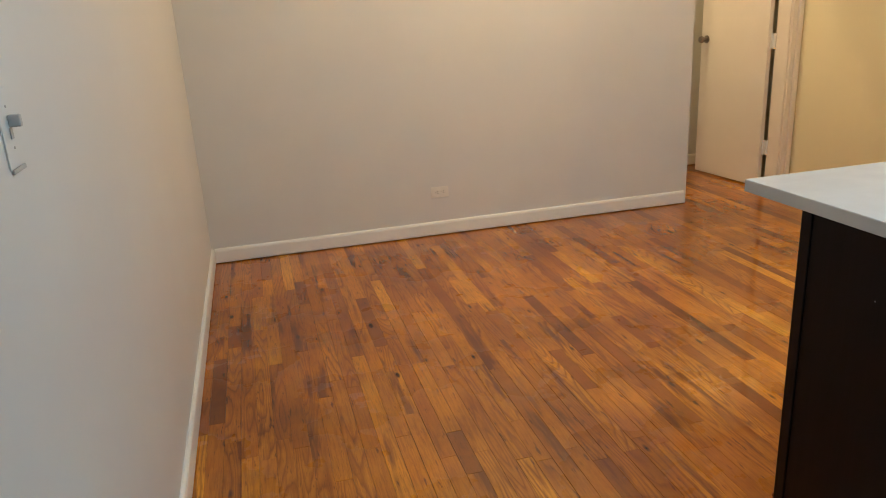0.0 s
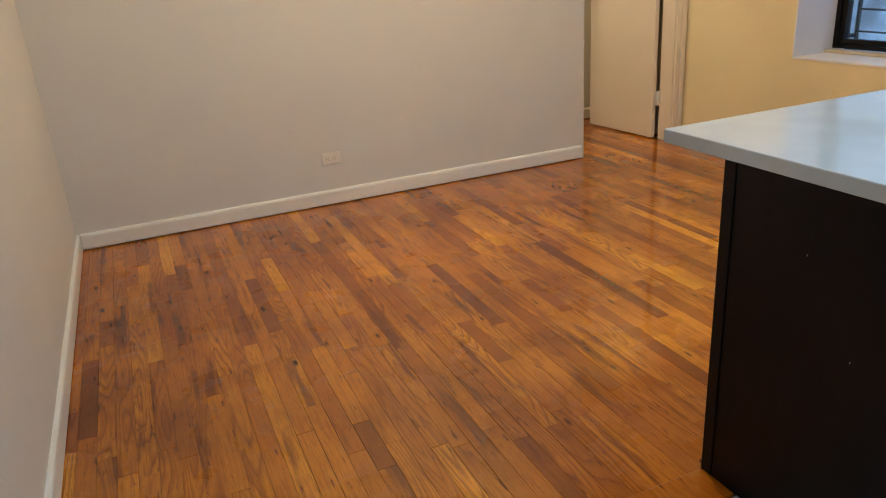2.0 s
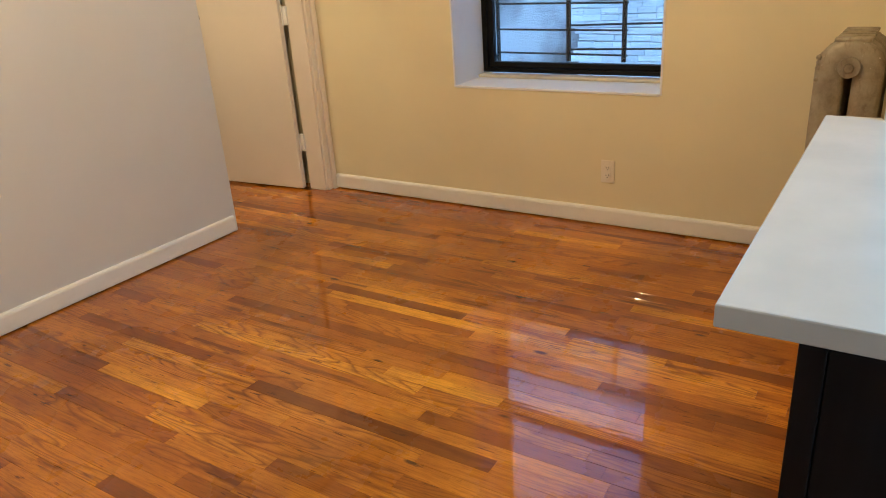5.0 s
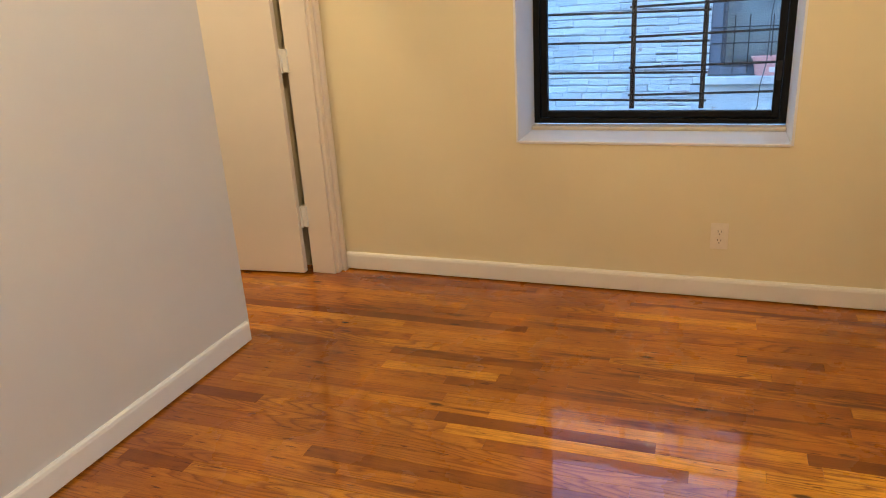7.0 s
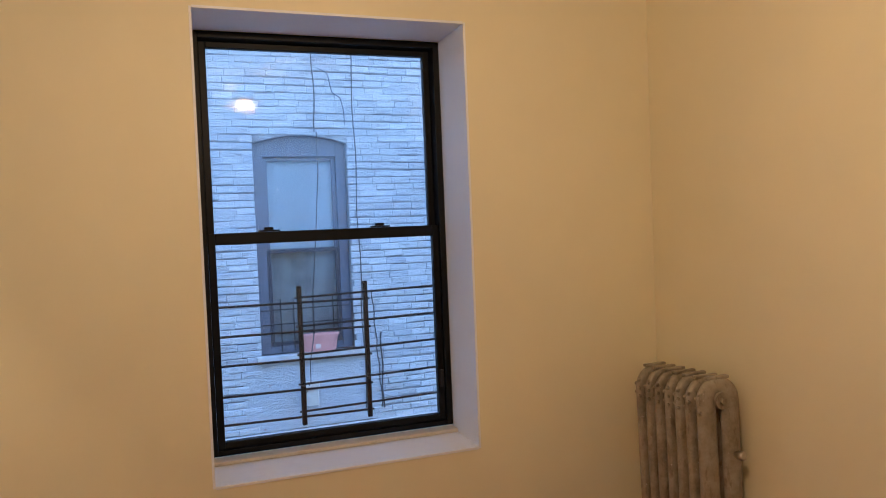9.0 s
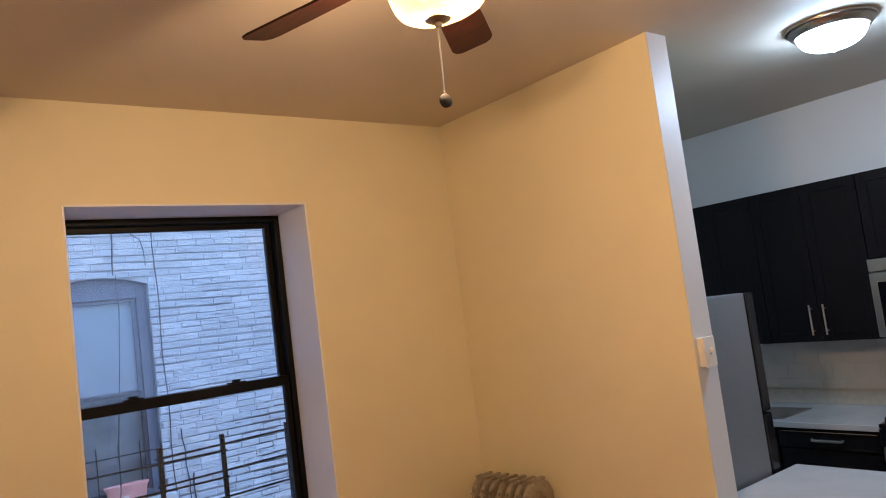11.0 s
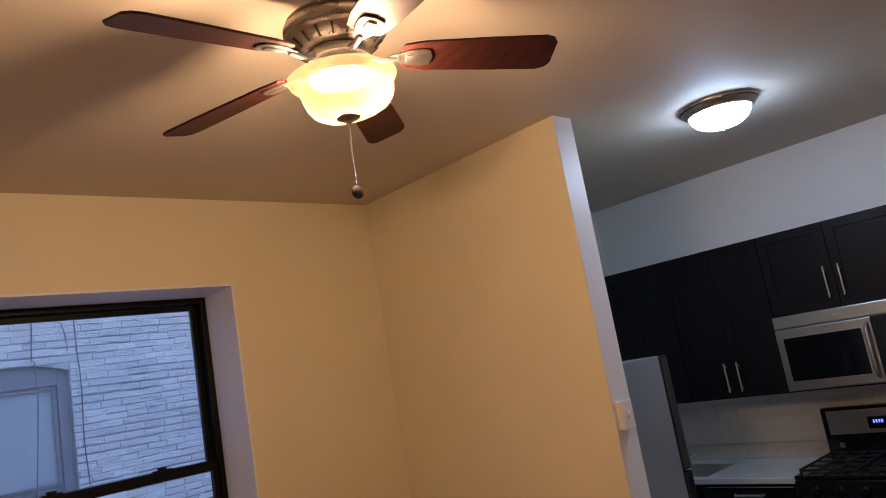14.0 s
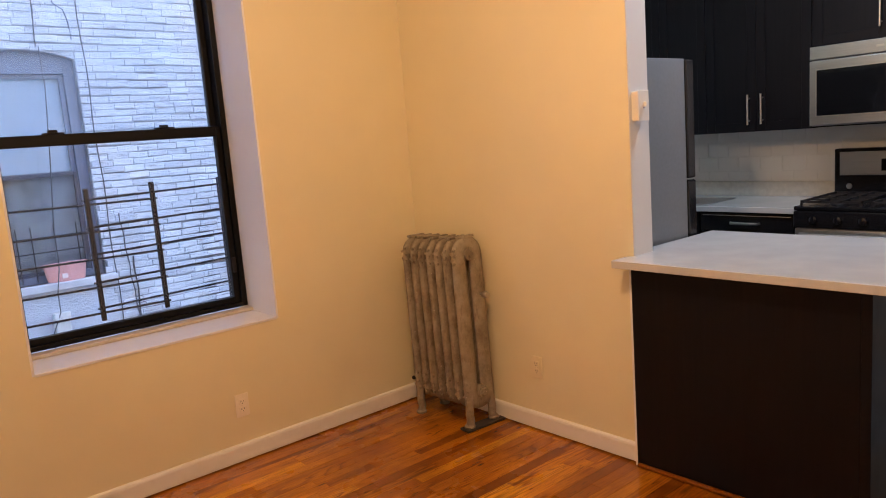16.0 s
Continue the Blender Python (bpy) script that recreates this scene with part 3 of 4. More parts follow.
# ---- radiator ----
def radiator():
    """A seven-section cast-iron column radiator; origin at the west end, on the floor, sections along +x."""
    rad = thing("radiator", (4.147, 2.958, 0.0), "old cast-iron column radiator, flaking bronze paint, rust stains", "radiator")
    rad.matrix_world = pose(4.147, 2.958, 0.0, 0, 2, 0)    # packed up at the near end, so it leans
    pitch, half, z0, z1 = 0.0660, 0.057, 0.140, 0.952
    shared = None
    for i in range(7):
        if shared is None:
            pts = []
            for cy, cz, a0 in ((half - 0.05, z1 - 0.05, 0), (-half + 0.05, z1 - 0.05, 90), (-half + 0.05, z0 + 0.05, 180), (half - 0.05, z0 + 0.05, 270)):
                for a in range(a0, a0 + 91, 15):
                    pts.append((0, cy + 0.05 * math.cos(radians(a)), cz + 0.05 * math.sin(radians(a))))
            bm = tube(bmesh.new(), pts, 0.045, 16, True, 0.0205)
            for z in (z1 - 0.045, z0 + 0.045):
                lathe(bm, [(0, -0.0325), (0.034, -0.0325), (0.036, 0), (0.034, 0.0325), (0, 0.0325)], 18, "x", (0, 0, z))
            for k in range(5):
                lathe(bm, [(0, -0.008), (0.007, -0.005), (0.009, 0), (0.007, 0.005), (0, 0.008)], 8, "x", (0.010 * (1 if k % 2 else -1), half + 0.037, z0 + 0.015 + 0.022 * k))
                lathe(bm, [(0, -0.008), (0.007, -0.005), (0.009, 0), (0.007, 0.005), (0, 0.008)], 8, "x", (0.010 * (1 if k % 2 else -1), half + 0.037, z1 - 0.015 - 0.018 * k))
            box(bm, -0.012, 0.012, -0.055, 0.055, z1 + 0.036, z1 + 0.050, 0.005)
            shared = mesh_of("section", bm, RADIATOR, True)
        ob = new("section", shared)
        ob.parent = rad
        ob.location = (pitch * i, 0, 0)
        ob.rotation_euler = (0, 0, radians(random.uniform(-0.6, 0.6)))
        ob.scale = (1, 1, 1 + random.uniform(-0.004, 0.004))
    for x in (0.0, pitch * 6):
        for y in (half + 0.020, -half - 0.020):
            part("foot", tube(bmesh.new(), [(x, y * 0.95, z0 + 0.03), (x, y * 1.05, 0.075), (x, y * 1.0, 0.045), (x, y * 1.12, 0.018)], 0.022, 10), RADIATOR, rad, smooth=True)
            part("foot_pad", lathe(bmesh.new(), [(0, 0.0135), (0.028, 0.0135), (0.030, 0.022), (0.022, 0.030), (0, 0.032)], 14, "z", (x, y * 1.12, 0)), RADIATOR, rad, smooth=True)
    part("end_plug", lathe(bmesh.new(), [(0, -0.052), (0.017, -0.052), (0.019, -0.046), (0.030, -0.044), (0.032, -0.034), (0, -0.034)], 6, "x", (0, 0, z0 + 0.045)), RADIATOR, rad)
    valve = part("air_valve", lathe(bmesh.new(), [(0, -0.068), (0.014, -0.068), (0.019, -0.060), (0.019, -0.044), (0.009, -0.042), (0.009, -0.015), (0, -0.015)], 16, "x", (0, -half, 0.69)), NICKEL, rad, "small tarnished air valve", True)
    part("top_plug", lathe(bmesh.new(), [(0, -0.042), (0.014, -0.042), (0.016, -0.034), (0, -0.034)], 8, "x", (0, 0, z1 - 0.045)), RADIATOR, rad)
    pipe = tube(bmesh.new(), [(pitch * 6 + 0.03, 0.0, z0 + 0.045), (pitch * 6 + 0.10, 0, z0 + 0.045), (pitch * 6 + 0.115, 0, z0 + 0.03), (pitch * 6 + 0.115, 0, 0.0)], 0.017, 12)
    part("supply_pipe", pipe, RADIATOR, rad, smooth=True)
    part("pipe_cap", lathe(bmesh.new(), [(0, 0), (0.009, 0), (0.011, 0.006), (0.009, 0.014), (0, 0.016)], 12, "y", (pitch * 6 + 0.016, half + 0.040, 0.215)), SLOT, rad, smooth=True)
    return rad


radiator()
shim = solid("floor_shim", boxes((-0.035, 0.035, -0.13, 0.125, 0.0, 0.0125), bev=0.003), SHIM, "dirty dark strip of board under the radiator feet", "board")
shim.matrix_world = pose(4.143, 2.958, 0.0008, 0, 0, -4)

# ---- ceiling fan ----
def ceiling_fan():
    fan = thing("ceiling_fan", (FAN[0], FAN[1], CEIL), "five-blade ceiling fan, mahogany blades, lit alabaster bowl", "ceiling fan")
    part("canopy", lathe(bmesh.new(), [(0, 0), (0.058, 0), (0.064, -0.006), (0.066, -0.030), (0.060, -0.056), (0.046, -0.076), (0.030, -0.084), (0.018, -0.085), (0, -0.085)], 36), PEWTER, fan, "brushed pewter canopy", True)
    part("downrod", lathe(bmesh.new(), [(0, -0.08), (0.012, -0.08), (0.012, -0.138), (0.024, -0.141), (0.026, -0.150), (0, -0.150)], 16), PEWTER, fan, smooth=True)
    part("motor_housing", lathe(bmesh.new(), [(0, -0.142), (0.080, -0.142), (0.108, -0.146), (0.122, -0.154), (0.124, -0.160), (0.119, -0.164), (0.128, -0.168), (0.131, -0.174), (0.131, -0.196), (0.127, -0.201), (0.120, -0.204), (0.112, -0.214), (0.098, -0.228), (0.086, -0.236), (0, -0.238)], 56), PEWTER, fan, "brushed pewter motor housing", True)
    for i in range(18):
        bm = boxes((-0.0155, 0.0155, -0.0028, 0.0028, -0.0022, 0.0022), bev=0.001)
        bmesh.ops.transform(bm, matrix=Matrix.Rotation(2 * math.pi * i / 18, 4, "Z") @ Matrix.Translation((0.1062, 0, -0.2215)) @ Matrix.Rotation(radians(-42), 4, "Y"), verts=bm.verts)
        part("vent_slot", bm, SLOT, fan)
    part("flywheel", lathe(bmesh.new(), [(0, -0.2385), (0.072, -0.2385), (0.078, -0.246), (0.078, -0.262), (0.070, -0.268), (0, -0.268)], 36), NICKEL, fan, smooth=True)
    part("switch_cup", lathe(bmesh.new(), [(0, -0.2685), (0.056, -0.2685), (0.060, -0.276), (0.060, -0.298), (0.078, -0.303), (0.082, -0.311), (0, -0.311)], 32), NICKEL, fan, smooth=True)
    for i in range(5):
        a = radians(BLADE0 + 72 * i)
        turn = Matrix.Rotation(a, 4, "Z") @ Matrix.Translation((0, 0, -0.251)) @ Matrix.Rotation(radians(3.5), 4, "Y") @ Matrix.Rotation(radians(-14), 4, "X")
        outline = [(0.158, -0.030), (0.168, -0.044), (0.22, -0.054), (0.40, -0.062), (0.535, -0.066), (0.558, -0.058), (0.570, -0.040), (0.570, 0.040), (0.558, 0.058), (0.535, 0.066), (0.40, 0.062), (0.22, 0.054), (0.168, 0.044), (0.158, 0.030)]
        bm = prism(bmesh.new(), outline, -0.003, 0.003, 0.0012)
        bmesh.ops.transform(bm, matrix=turn, verts=bm.verts)
        blade = part("blade", bm, BLADE, fan, "dark mahogany veneered blade")
        bm = prism(bmesh.new(), [(0.128, -0.009), (0.150, -0.016), (0.176, -0.026), (0.212, -0.031), (0.232, -0.026), (0.240, 0), (0.232, 0.026), (0.212, 0.031), (0.176, 0.026), (0.150, 0.016), (0.128, 0.009)], -0.008, -0.0035, 0.0015)
        box(bm, 0.168, 0.222, -0.012, 0.012, -0.0125, -0.008, 0.003)
        bmesh.ops.transform(bm, matrix=turn, verts=bm.verts)
        arm = tube(bmesh.new(), [(0.066, 0, 0.000), (0.086, 0, -0.006), (0.104, 0, -0.014), (0.122, 0, -0.013), (0.150, 0, -0.008)], 0.0075, 10)
        bmesh.ops.transform(arm, matrix=turn, verts=arm.verts)
        me = bpy.data.meshes.new("tmp")
        arm.to_mesh(me)
        arm.free()
        bm.from_mesh(me)
        bpy.data.meshes.remove(me)
        part("blade_iron", bm, NICKEL, blade, "curved nickel blade bracket", True)
    # the bowl is a three-lobed bell, open at the top
    bm = bmesh.new()
    prof = [(0.134, -0.306), (0.138, -0.309), (0.136, -0.314), (0.126, -0.322), (0.119, -0.331), (0.117, -0.342), (0.116, -0.356), (0.110, -0.372), (0.098, -0.388), (0.078, -0.400), (0.052, -0.408), (0.020, -0.411)]
    rings = []
    for r, z in prof:
        ring = []
        for k in range(60):
            a = 2 * math.pi * k / 60
            lobes = 1 + 0.075 * math.cos(3 * a + 0.6) * min(1, max(0, (-z - 0.312) / 0.03)) * min(1, r / 0.1)
            ring.append(bm.verts.new((r * lobes * math.cos(a), r * lobes * math.sin(a), z)))
        rings.append(ring)
    for p, q in zip(rings, rings[1:]):
        for k in range(60):
            bm.faces.new((p[k], p[(k + 1) % 60], q[(k + 1) % 60], q[k]))
    part("bowl", bm, ALABASTER, fan, "glowing cream alabaster glass bowl", True)
    for dx, dy in ((0.055, 0.02), (-0.045, -0.04)):
        part("bulb_base", lathe(bmesh.new(), [(0, -0.305), (0.013, -0.306), (0.013, -0.318), (0, -0.318)], 12, "z", (dx, dy, 0)), NICKEL, fan, smooth=True)
    part("finial", lathe(bmesh.new(), [(0, -0.404), (0.028, -0.407), (0.030, -0.413), (0.019, -0.419), (0.009, -0.421), (0.008, -0.430), (0, -0.434)], 24), PEWTER, fan, "dark bronze finial", True)
    chain = part("pull_chain", tube(bmesh.new(), [(0.003, 0, -0.430), (0.006, 0.002, -0.505), (0.010, 0.0, -0.588)], 0.0012, 6), NICKEL, fan, "thin beaded pull chain", True)
    tube_bm = tube(bmesh.new(), [(-0.006, 0.004, -0.428), (0.002, 0.004, -0.505), (0.010, 0.0, -0.588)], 0.0012, 6)
    part("pull_chain", tube_bm, NICKEL, fan, "thin beaded pull chain", True)
    beads = bmesh.new()
    for k in range(22):
        lathe(beads, [(0, -0.0022), (0.0021, 0), (0, 0.0022)], 6, "z", (0.003 + 0.007 * k / 21, 0.001, -0.432 - 0.156 * k / 21))
    part("beads", beads, NICKEL, chain, smooth=True)
    part("pull_fob", lathe(bmesh.new(), [(0, 0.008), (0.010, 0.007), (0.0165, 0.003), (0.0165, -0.003), (0.010, -0.007), (0, -0.008)], 20, "x", (0.010, 0, -0.602)), IRON, chain, "dark round pull fob", True)


BLADE0 = 22.0
ceiling_fan()

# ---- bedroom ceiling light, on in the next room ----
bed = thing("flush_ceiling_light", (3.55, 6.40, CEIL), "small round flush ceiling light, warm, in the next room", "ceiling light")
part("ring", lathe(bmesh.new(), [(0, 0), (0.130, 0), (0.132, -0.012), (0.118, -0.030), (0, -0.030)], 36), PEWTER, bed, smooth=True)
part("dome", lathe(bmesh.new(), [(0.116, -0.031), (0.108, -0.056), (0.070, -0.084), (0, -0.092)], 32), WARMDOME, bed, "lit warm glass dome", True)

# ---- kitchen ceiling light ----
lamp = thing("flush_ceiling_light", (2.875, 1.98, CEIL), "round flush ceiling light, pewter ring, cool white glass dome", "ceiling light")
part("ring", lathe(bmesh.new(), [(0, 0), (0.188, 0), (0.194, -0.006), (0.192, -0.014), (0.182, -0.018), (0.178, -0.026), (0.166, -0.040), (0.156, -0.046), (0.150, -0.044), (0, -0.040)], 48), PEWTER, lamp, "brushed metal ring", True)
part("dome", lathe(bmesh.new(), [(0.149, -0.045), (0.145, -0.062), (0.128, -0.086), (0.094, -0.107), (0.050, -0.119), (0, -0.122)], 40), DOME, lamp, "lit frosted glass dome", True)
part("finial", lathe(bmesh.new(), [(0, -0.121), (0.012, -0.1225), (0.012, -0.127), (0.006, -0.131), (0.007, -0.137), (0, -0.141)], 16), PEWTER, lamp, smooth=True)

# ---- peninsula ----
pen = thing("peninsula_cabinet", (2.34, 2.05, 0), "near-black wooden peninsula cabinet, panelled back and end", "cabinet")
part("carcass", boxes((0.012, XP - 2.34 - 0.001, 0.02, 0.783, 0.09, 0.904)), ESPRESSO, pen)
part("end_panel", boxes((0.0, 0.0115, 0.014, 0.761, 0.0, 0.904), bev=0.0015), ESPRESSO, pen)
part("corner_post", boxes((-0.004, 0.030, 0.762, 0.797, 0.0, 0.904), bev=0.002), ESPRESSO, pen)
part("back_panel", boxes((0.031, XP - 2.34 + 0.006, 0.784, 0.795, 0.0, 0.904), bev=0.0015), ESPRESSO, pen)
part("toe_board", boxes((0.013, XP - 2.34 - 0.01, 0.06, 0.072, 0.0, 0.089)), ESPRESSO, pen)
for i, (a, b) in enumerate(((0.016, 0.468), (0.472, 0.924))):
    d = part("door", boxes((a, b, 0.0, 0.018, 0.12, 0.90), bev=0.002), ESPRESSO, pen)
    part("handle", tube(bmesh.new(), [(b - 0.03 if i == 0 else a + 0.03, -0.02, 0.66), (b - 0.03 if i == 0 else a + 0.03, -0.02, 0.84)], 0.005, 10), NICKEL, d, smooth=True)
for y, z in ((0.30, 0.66), (0.42, 0.52), (0.15, 0.33), (0.55, 0.71)):
    part("scuff", boxes((-0.0006, 0.0, y, y + 0.002, z, z + 0.004)), GREYTOGGLE, pen, "tiny pale scuff")
top = solid("countertop", prism(bmesh.new(), [(2.232, 2.04), (3.345, 2.04), (3.345, 2.672), (XP - 0.003, 2.672), (XP - 0.003, YS + 0.002), (3.305, YS + 0.002), (3.305, 2.935), (2.232, 2.935)], 0.9045, 0.9375, 0.003), QUARTZ, "white quartz peninsula top overhanging the dark cabinet", "countertop")
solid("shoe_strip", boxes((2.345, XP - 0.012, 2.8465, 2.867, 0.0035, 0.020), bev=0.006), OAK, "varnished wooden shoe strip along the peninsula base", "trim", "structure")
solid("caulk_bead", boxes((XP - 0.004, XP + 0.006, 2.8452, 2.8485, 0.0, 0.903), bev=0.0015), TRIM, "ragged white paint line beside the dark panel", "trim", "structure")

# ---- kitchen run along the back wall ----
YC = 0.82       # face of the wall cabinets


def shaker(x0, x1, z0, z1, y, parent):
    """A door as a recessed panel that carries its two stiles and two rails."""
    w = 0.058
    d = part("door", boxes((x0 + w - 0.004, x1 - w + 0.004, y - 0.014, y - 0.007, z0 + w - 0.004, z1 - w + 0.004)), ESPRESSO, parent)
    for nm, a, b, c, e in (("stile", x0, x0 + w, z0, z1), ("stile", x1 - w, x1, z0, z1), ("rail", x0 + w, x1 - w, z0, z0 + w), ("rail", x0 + w, x1 - w, z1 - w, z1)):
        part(nm, box(bmesh.new(), a, b, y - 0.018, y, c, e, 0.0015, 1), ESPRESSO, d)
    return d


def bar_handle(parent, x, z0, z1, y):
    bm = tube(bmesh.new(), [(x, y + 0.030, z0), (x, y + 0.030, z1)], 0.006, 10)
    for z in (z0 + 0.025, z1 - 0.025):
        tube(bm, [(x, y, z), (x, y + 0.030, z)], 0.0045, 8)
    return part("handle", bm, NICKEL, parent, "slim brushed bar handle", True)


def wall_cabinet(x0, x1, z0, z1, hz, label, handles=True, apart=0.035):
    c = thing("wall_cabinet", ((x0 + x1) / 2, YK, z0), label, "cabinet", "wall cabinets")
    h, w = z1 - z0, (x1 - x0) / 2
    part("carcass", boxes((-w + 0.001, w - 0.001, 0.001, YC - YK - 0.020, 0, h)), ESPRESSO, c)
    for s in (-1, 1):
        a, b = (-w + 0.002, -0.0015) if s < 0 else (0.0015, w - 0.002)
        d = shaker(a, b, 0.002, h - 0.002, YC - YK, c)
        if handles:
            bar_handle(d, s * apart, hz, hz + 0.19, YC - YK)
    return c


CB, CT = 1.385, 2.380
wall_cabinet(4.042, XE - 0.032, CB, CT, 0.05, "tall espresso wall cabinet in the kitchen corner", False)
wall_cabinet(3.362, 4.040, CB, CT, 0.045, "tall espresso wall cabinet with two bar handles", True, 0.043)
wall_cabinet(2.532, 3.360, 1.861, CT, 0.062, "short espresso wall cabinet above the microwave", True, 0.043)

mw = thing("microwave", (2.981, YK, 1.395), "stainless over-range microwave with dark glass door", "microwave")
part("body", boxes((-0.378, 0.378, 0.001, 0.345, 0.0, 0.463), bev=0.004), STEEL, mw)
part("vent_panel", boxes((-0.378, 0.378, 0.346, 0.372, 0.385, 0.463), bev=0.005), STEEL, mw)
part("badge", boxes((-0.02, 0.02, 0.3725, 0.3735, 0.418, 0.430)), NICKEL, mw)
md = part("door", boxes((-0.175, 0.378, 0.346, 0.376, 0.004, 0.381), bev=0.006), STEEL, mw)
part("door_window", boxes((-0.115, 0.335, 0.3762, 0.3785, 0.062, 0.325), bev=0.001), BLACKGLASS, md, "black glass window")
part("window_rim", boxes((-0.121, 0.341, 0.3763, 0.3805, 0.056, 0.0605), (-0.121, 0.341, 0.3763, 0.3805, 0.3265, 0.331), (-0.121, -0.1165, 0.3763, 0.3805, 0.0605, 0.3265), (0.3365, 0.341, 0.3763, 0.3805, 0.0605, 0.3265)), NICKEL, md)
part("handle", tube(bmesh.new(), [(-0.150, 0.376, 0.04), (-0.150, 0.408, 0.06), (-0.150, 0.414, 0.19), (-0.150, 0.408, 0.32), (-0.150, 0.376, 0.345)], 0.011, 12), STEEL, md, "bowed steel handle", True)
part("control_panel", boxes((-0.378, -0.178, 0.346, 0.374, 0.004, 0.381), bev=0.004), BLACKGLASS, mw)
part("underside", boxes((-0.37, 0.37, 0.02, 0.34, -0.006, -0.0005)), BLACKGLOSS, mw)

rng = thing("gas_range", (2.952, YK, 0.0), "black gas range with steel backguard and cast grates", "range")
part("body", boxes((-0.378, 0.378, 0.03, 0.62, 0.06, 0.895), bev=0.004), BLACKGLOSS, rng)
part("cooktop", boxes((-0.380, 0.380, 0.075, 0.655, 0.8955, 0.918), bev=0.006), BLACKGLOSS, rng)
bgd = part("backguard", boxes((-0.380, 0.380, 0.012, 0.074, 0.896, 1.200), bev=0.010), BLACKGLOSS, rng)
part("steel_face", boxes((-0.345, 0.345, 0.0745, 0.0785, 1.040, 1.180), bev=0.003), STEEL, bgd)
part("display", boxes((-0.09, 0.11, 0.0787, 0.0805, 1.065, 1.135), bev=0.002), BLACKGLASS, bgd)
part("clock_digits", boxes(*[(0.072 - 0.016 * k, 0.080 - 0.016 * k, 0.0806, 0.0812, 1.098, 1.116) for k in range(4)]), CLOCK, bgd, "glowing blue clock digits")
part("badge", lathe(bmesh.new(), [(0, 0.0795), (0.016, 0.0790), (0.018, 0.0745)], 20, "y", (0.29, 0, 0.975)), NICKEL, bgd, smooth=True)
for gx in (-0.19, 0.19):
    bm = bmesh.new()
    for x in (-0.16, -0.055, 0.055, 0.16):
        box(bm, gx + x - 0.005, gx + x + 0.005, 0.11, 0.62, 0.936, 0.948)
    for y in (0.115, 0.24, 0.365, 0.49, 0.615):
        box(bm, gx - 0.165, gx + 0.165, y - 0.005, y + 0.005, 0.934, 0.946)
    for x in (-0.16, 0.16):
        for y in (0.115, 0.615):
            box(bm, gx + x - 0.006, gx + x + 0.006, y - 0.006, y + 0.006, 0.9185, 0.936)
    part("grate", bm, IRON, rng, "cast-iron pan grate")
    for y in (0.24, 0.49):
        part("burner", lathe(bmesh.new(), [(0, 0.9185), (0.048, 0.9185), (0.045, 0.926), (0.034, 0.928), (0.034, 0.934), (0, 0.935)], 20, "z", (gx, y, 0)), IRON, rng, smooth=True)
part("knob_panel", boxes((-0.378, 0.378, 0.6205, 0.665, 0.800, 0.893), bev=0.006), BLACKGLOSS, rng)
for k in range(5):
    part("knob", lathe(bmesh.new(), [(0, 0.664), (0.024, 0.666), (0.021, 0.690), (0.012, 0.694), (0, 0.694)], 18, "y", (-0.26 + 0.13 * k, 0, 0.848)), BLACKGLOSS, rng, smooth=True)
od = part("oven_door", boxes((-0.374, 0.374, 0.6205, 0.655, 0.22, 0.795), bev=0.006), STEEL, rng, "stainless oven door")
part("oven_window", boxes((-0.27, 0.27, 0.6552, 0.657, 0.31, 0.67), bev=0.001), BLACKGLASS, od, "black oven glass")
part("handle", tube(bmesh.new(), [(-0.33, 0.655, 0.760), (-0.33, 0.700, 0.765), (0.33, 0.700, 0.765), (0.33, 0.655, 0.760)], 0.012, 12), STEEL, od, "long steel oven handle", True)
rng.scale = (1, 1, 1.036)
part("drawer", boxes((-0.374, 0.374, 0.6205, 0.652, 0.065, 0.212), bev=0.005), BLACKGLOSS, rng)

dw = thing("dishwasher", (3.642, YK, 0.0), "black dishwasher under the worktop", "dishwasher")
part("body", boxes((-0.298, 0.298, 0.02, 0.58, 0.02, 0.868)), BLACKGLOSS, dw)
part("door", boxes((-0.297, 0.297, 0.5805, 0.610, 0.10, 0.745), bev=0.004), BLACKGLOSS, dw)
dp = part("control_panel", boxes((-0.297, 0.297, 0.5805, 0.620, 0.750, 0.866), bev=0.006), BLACKGLOSS, dw)
part("handle", tube(bmesh.new(), [(-0.09, 0.62, 0.805), (-0.085, 0.640, 0.803), (0.085, 0.640, 0.803), (0.09, 0.62, 0.805)], 0.008, 10), NICKEL, dp, "short bright pocket handle", True)
part("vent_line", boxes((-0.28, 0.28, 0.6202, 0.6215, 0.846, 0.850)), GREYTOGGLE, dp)
dw.scale = (1, 1, 1.0385)
bc = thing("base_cabinet", (4.335, YK, 0.0), "espresso base cabinet in the kitchen corner", "cabinet")
part("carcass", boxes((-0.380, 0.378, 0.001, 0.575, 0.09, 0.868)), ESPRESSO, bc)
shaker(-0.378, -0.002, 0.10, 0.862, 0.595, bc)
shaker(0.002, 0.376, 0.10, 0.862, 0.595, bc)
bc.scale = (1, 1, 1.0385)
solid("worktop", boxes((3.336, XE - 0.031, YK + 0.001, 1.125, 0.9030, 0.9375), bev=0.003), QUARTZ, "white quartz worktop beside the range", "worktop")
solid("splash_lip", boxes((3.336, XE - 0.031, YK + 0.0012, YK + 0.022, 0.9380, 1.0375), bev=0.002), LIPSTONE, "pale stone upstand behind the worktop", "upstand")
tap = thing("kitchen_tap", (4.30, 0.62, 0.9375), "chrome kitchen tap behind the sink", "tap")
